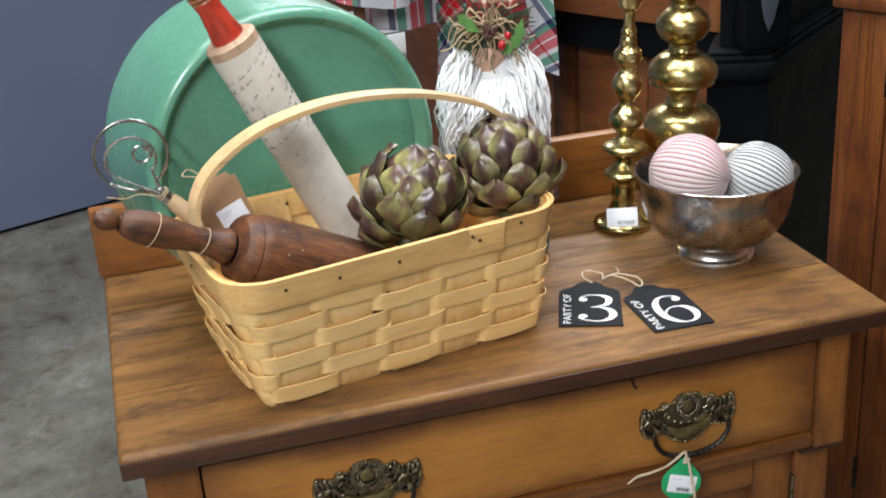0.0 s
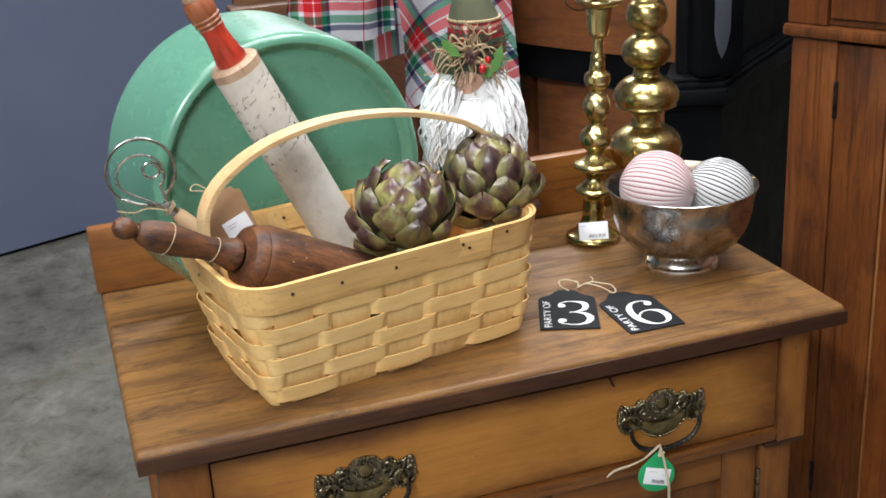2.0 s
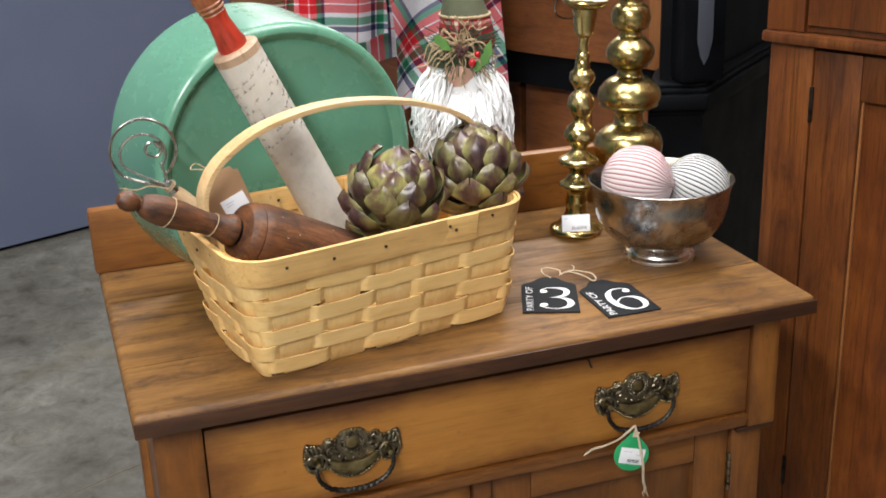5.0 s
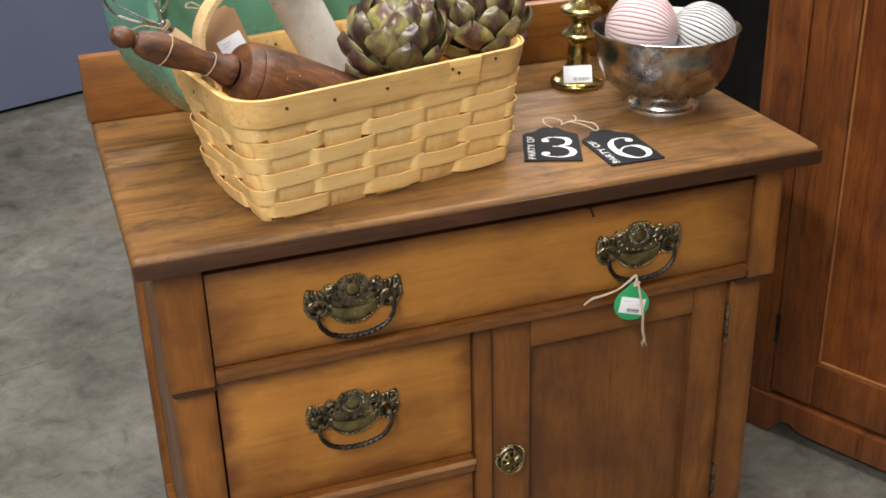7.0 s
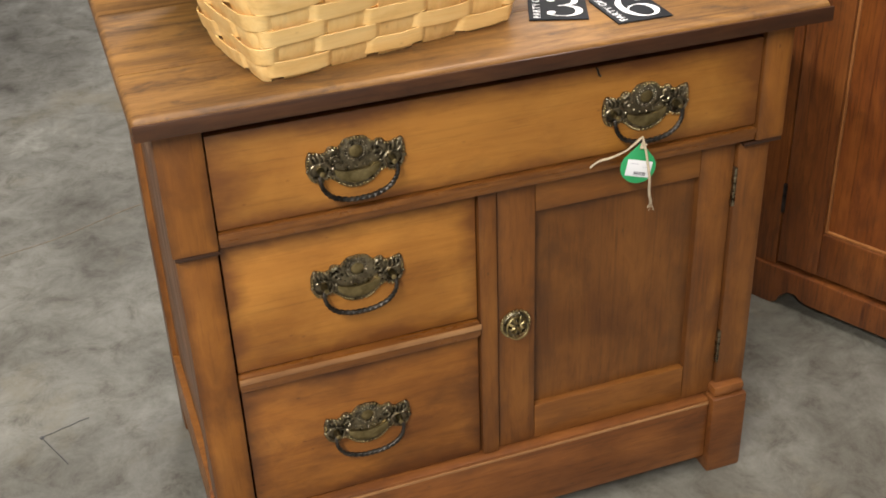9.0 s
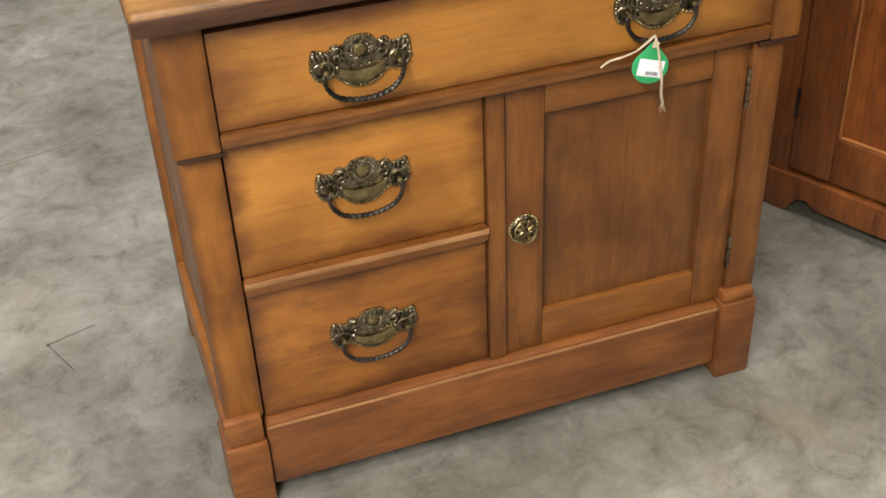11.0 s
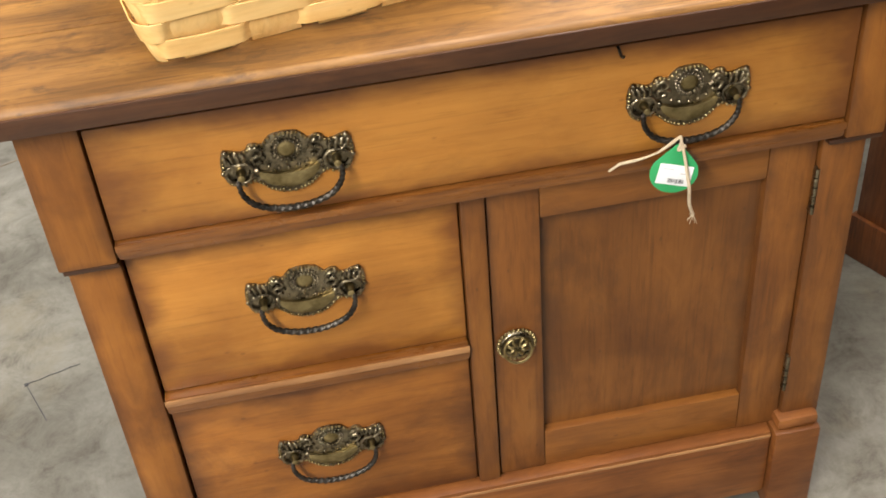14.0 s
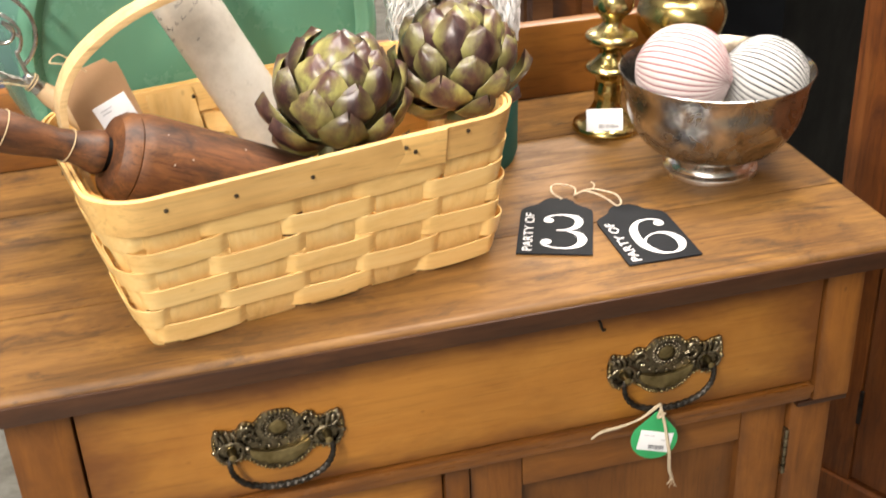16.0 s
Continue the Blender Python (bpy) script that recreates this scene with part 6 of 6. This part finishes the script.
pb = Vector((0.237, 0.034, 0.889))
tube(smooth_line([pb + Vector((-0.078, 0, 0.010)), pb + Vector((-0.050, 0.002, -0.006)), pb + Vector((-0.025, 0.002, 0.004)), pb + Vector((0, 0.003, -0.008)), pb + Vector((0.025, 0.002, 0.004)), pb + Vector((0.050, 0.002, -0.006)), pb + Vector((0.078, 0, 0.010))], 6), 0.0075, 7, bm)
for cx, high in ((-0.058, 0.030), (0.0, 0.044), (0.058, 0.030)):
    leaf = [(0.0, high), (0.006, high - 0.012), (0.0045, high - 0.018), (0.013, high - 0.022), (0.008, 0.002), (0.0, -0.010), (-0.008, 0.002), (-0.013, high - 0.022), (-0.0045, high - 0.018), (-0.006, high - 0.012)]
    fleuron = outline_slab([(pb.x + cx + x, pb.z + z) for x, z in leaf], pb.y - 0.001, pb.y + 0.006, 0.001)
    me = bpy.data.meshes.new("tmp")
    fleuron.to_mesh(me)
    fleuron.free()
    bm.from_mesh(me)
    bpy.data.meshes.remove(me)
    for side in (-1, 1):
        curl = [pb + Vector((cx + side * (0.012 + 0.009 * math.cos(w)), 0.004, 0.012 + 0.010 * math.sin(w))) for w in [math.pi * (1.0 - 0.14 * q) for q in range(11)]]
        tube(curl, lambda u: 0.0042 - 0.0018 * u, 6, bm)
for side in (-1, 1):
    ball(bm, pb.x + side * 0.080, pb.y + 0.002, pb.z + 0.014, 0.010, 10, 0.5)
plate = part("drawer_pull", bm, VERD, dr, "pale verdigris scrolled pull")
part("bail", tube(smooth_line([pb + Vector((-0.038, 0.006, -0.008)), pb + Vector((-0.034, 0.016, -0.040)), pb + Vector((0, 0.018, -0.052)), pb + Vector((0.034, 0.016, -0.040)), pb + Vector((0.038, 0.006, -0.008))], 8), 0.0016, 7), IRON, plate)

# ---- plaid blanket over a wooden settle ----
DARKOAK = wood("dark_oak", (0.10, 0.042, 0.018), (0.17, 0.075, 0.032), (0.24, 0.115, 0.05), "x", 0.4, stain_amount=0.3)
settle = thing("settle", pose(0.36, 2.52, 0), "brown wooden settle with a shaped back rail", "settle")
rail = [(-0.01, 0.78), (0.60, 0.78), (0.60, 1.02), (0.20, 1.02), (0.17, 1.0), (0.15, 0.965), (0.115, 0.955), (0.095, 0.935), (0.06, 0.942), (0.02, 0.945), (0.0, 0.93), (-0.01, 0.90)]
part("back_rail", outline_slab(rail, 0.03, 0.06, 0.004), DARKOAK, settle)
part("top_rail", boxbm(-0.03, 0.60, -0.04, 0.028, 0.845, 0.89, bev=0.008), DARKOAK, settle)
for x in (-0.025, 0.55):
    for y in (-0.035, 0.025):
        part("leg", boxbm(x, x + 0.045, y - 0.02, y + 0.02, 0.0, 0.84, bev=0.004), DARKOAK, settle)
part("seat", boxbm(-0.03, 0.60, -0.30, -0.062, 0.40, 0.44, bev=0.006), DARKOAK, settle)
for x in (-0.025, 0.55):
    part("front_leg", boxbm(x, x + 0.045, -0.29, -0.25, 0.0, 0.399, bev=0.004), DARKOAK, settle)


def drape(w0, w1, h, folds, depth, seed, ragged):
    """A hanging cloth with soft upright folds, its top middle at the origin."""
    bm = bmesh.new()
    r = random.Random(seed)
    nx, nz = 60, 40
    ph = r.uniform(0, 6)
    g = []
    for j in range(nz + 1):
        v = j / nz
        w = w0 + (w1 - w0) * v
        row = []
        for i in range(nx + 1):
            u = i / nx - 0.5
            y = depth * (0.35 + 0.65 * v) * math.sin(folds * 2 * math.pi * u + ph + 0.8 * v) + 0.010 * math.sin(9 * u + 5 * v)
            row.append(bm.verts.new((u * w + 0.008 * math.sin(6 * v + 5 * u), y, -h * v * (1 + ragged * math.sin(4 * u + seed)))))
        g.append(row)
    fs = []
    for j in range(nz):
        for i in range(nx):
            fs.append(bm.faces.new((g[j][i], g[j][i + 1], g[j + 1][i + 1], g[j + 1][i])))
    r2 = bmesh.ops.solidify(bm, geom=fs, thickness=0.004)
    bmesh.ops.recalc_face_normals(bm, faces=bm.faces[:])
    return bm


PLAID_A, PLAID_B = plaid("tartan_wool", 5.2, 0.0), plaid("tartan_wool_slant", 5.2, 0.55)
blanket = thing("blanket", pose(0.62, 2.28, 1.14), "white, red and green tartan blanket with fringed edge", "blanket")
part("left_fall", drape(0.20, 0.22, 0.31, 2.2, 0.014, 1, 0.06), PLAID_A, blanket, m=pose(-0.085, 0.015, 0.02, 0, 3, 0))
part("right_fall", drape(0.27, 0.25, 0.50, 1.6, 0.018, 5, 0.05), PLAID_B, blanket, m=pose(0.120, -0.035, 0.03, 2, -2, 0))
part("back_fall", drape(0.36, 0.34, 0.40, 2.8, 0.016, 3, 0.02), PLAID_A, blanket, m=pose(0.06, 0.075, 0.04, 0, 0, 0))
part("upper_fold", boxbm(-0.19, 0.23, -0.06, 0.10, 0.0, 0.06, bev=0.025), PLAID_A, blanket)
rod = thing("blanket_stand", pose(0.62, 2.328, 0), "plain wooden stand holding up the blanket", "stand")
part("rail", boxbm(-0.15, 0.22, -0.012, 0.012, 1.115, 1.139, bev=0.004), DARKOAK, rod)
for x in (-0.13, 0.19):
    part("leg", boxbm(x, x + 0.02, -0.012, 0.012, 0.0, 1.114, bev=0.003), DARKOAK, rod)

# steel hook on the slatted wall
hk = tube(smooth_line([(0, 0.0, 0.06), (0, -0.03, 0.06), (0, -0.035, 0.02), (0, -0.05, -0.02), (0, -0.07, -0.005)], 6), 0.006, 8)
solid("display_hook", hk, STEEL, slatwall.matrix_basis @ pose(-0.42, -0.001, 1.0), "steel display hook on the slatted wall", "hook")

# pencil marks and a rust line on the floor
MARK = plain("pencil_mark", (0.02, 0.02, 0.025), (0.09, 0.088, 0.085), 90, 0.7)
RUST = plain("rust_stain", (0.13, 0.095, 0.06), (0.20, 0.16, 0.115), 60, 0.7)
bm = bmesh.new()
strip([(-0.230 + 0.075 * i / 9, 1.488 + 0.024 * i / 9 + 0.001 * math.sin(i * 2), 0.0007) for i in range(10)], [(0, 1, 0)] * 10, 0.0018, 0.0006, bm)
strip([(-0.230 + 0.034 * i / 9, 1.488 - 0.080 * i / 9, 0.0007) for i in range(10)], [(1, 0, 0)] * 10, 0.0014, 0.0006, bm)
ball(bm, -0.2295, 1.4875, 0.0006, 0.0035, 10, 1.0)
for v in bm.verts:
    v.co.z = min(v.co.z, 0.0012)
solid("floor_mark", bm, MARK, pose(0, 0, 0), "dark pencilled corner mark on the concrete", "floor mark", kind="structure")
bm = bmesh.new()
strip([(-1.2 + 1.25 * i / 40, 1.735 + 0.475 * i / 40 + 0.006 * math.sin(i * 0.7), 0.0007) for i in range(41)], [(0, 1, 0)] * 41, 0.0020, 0.0006, bm)
solid("floor_crack", bm, RUST, pose(0, 0, 0), "thin rusty hairline crack across the concrete", "crack", kind="structure")
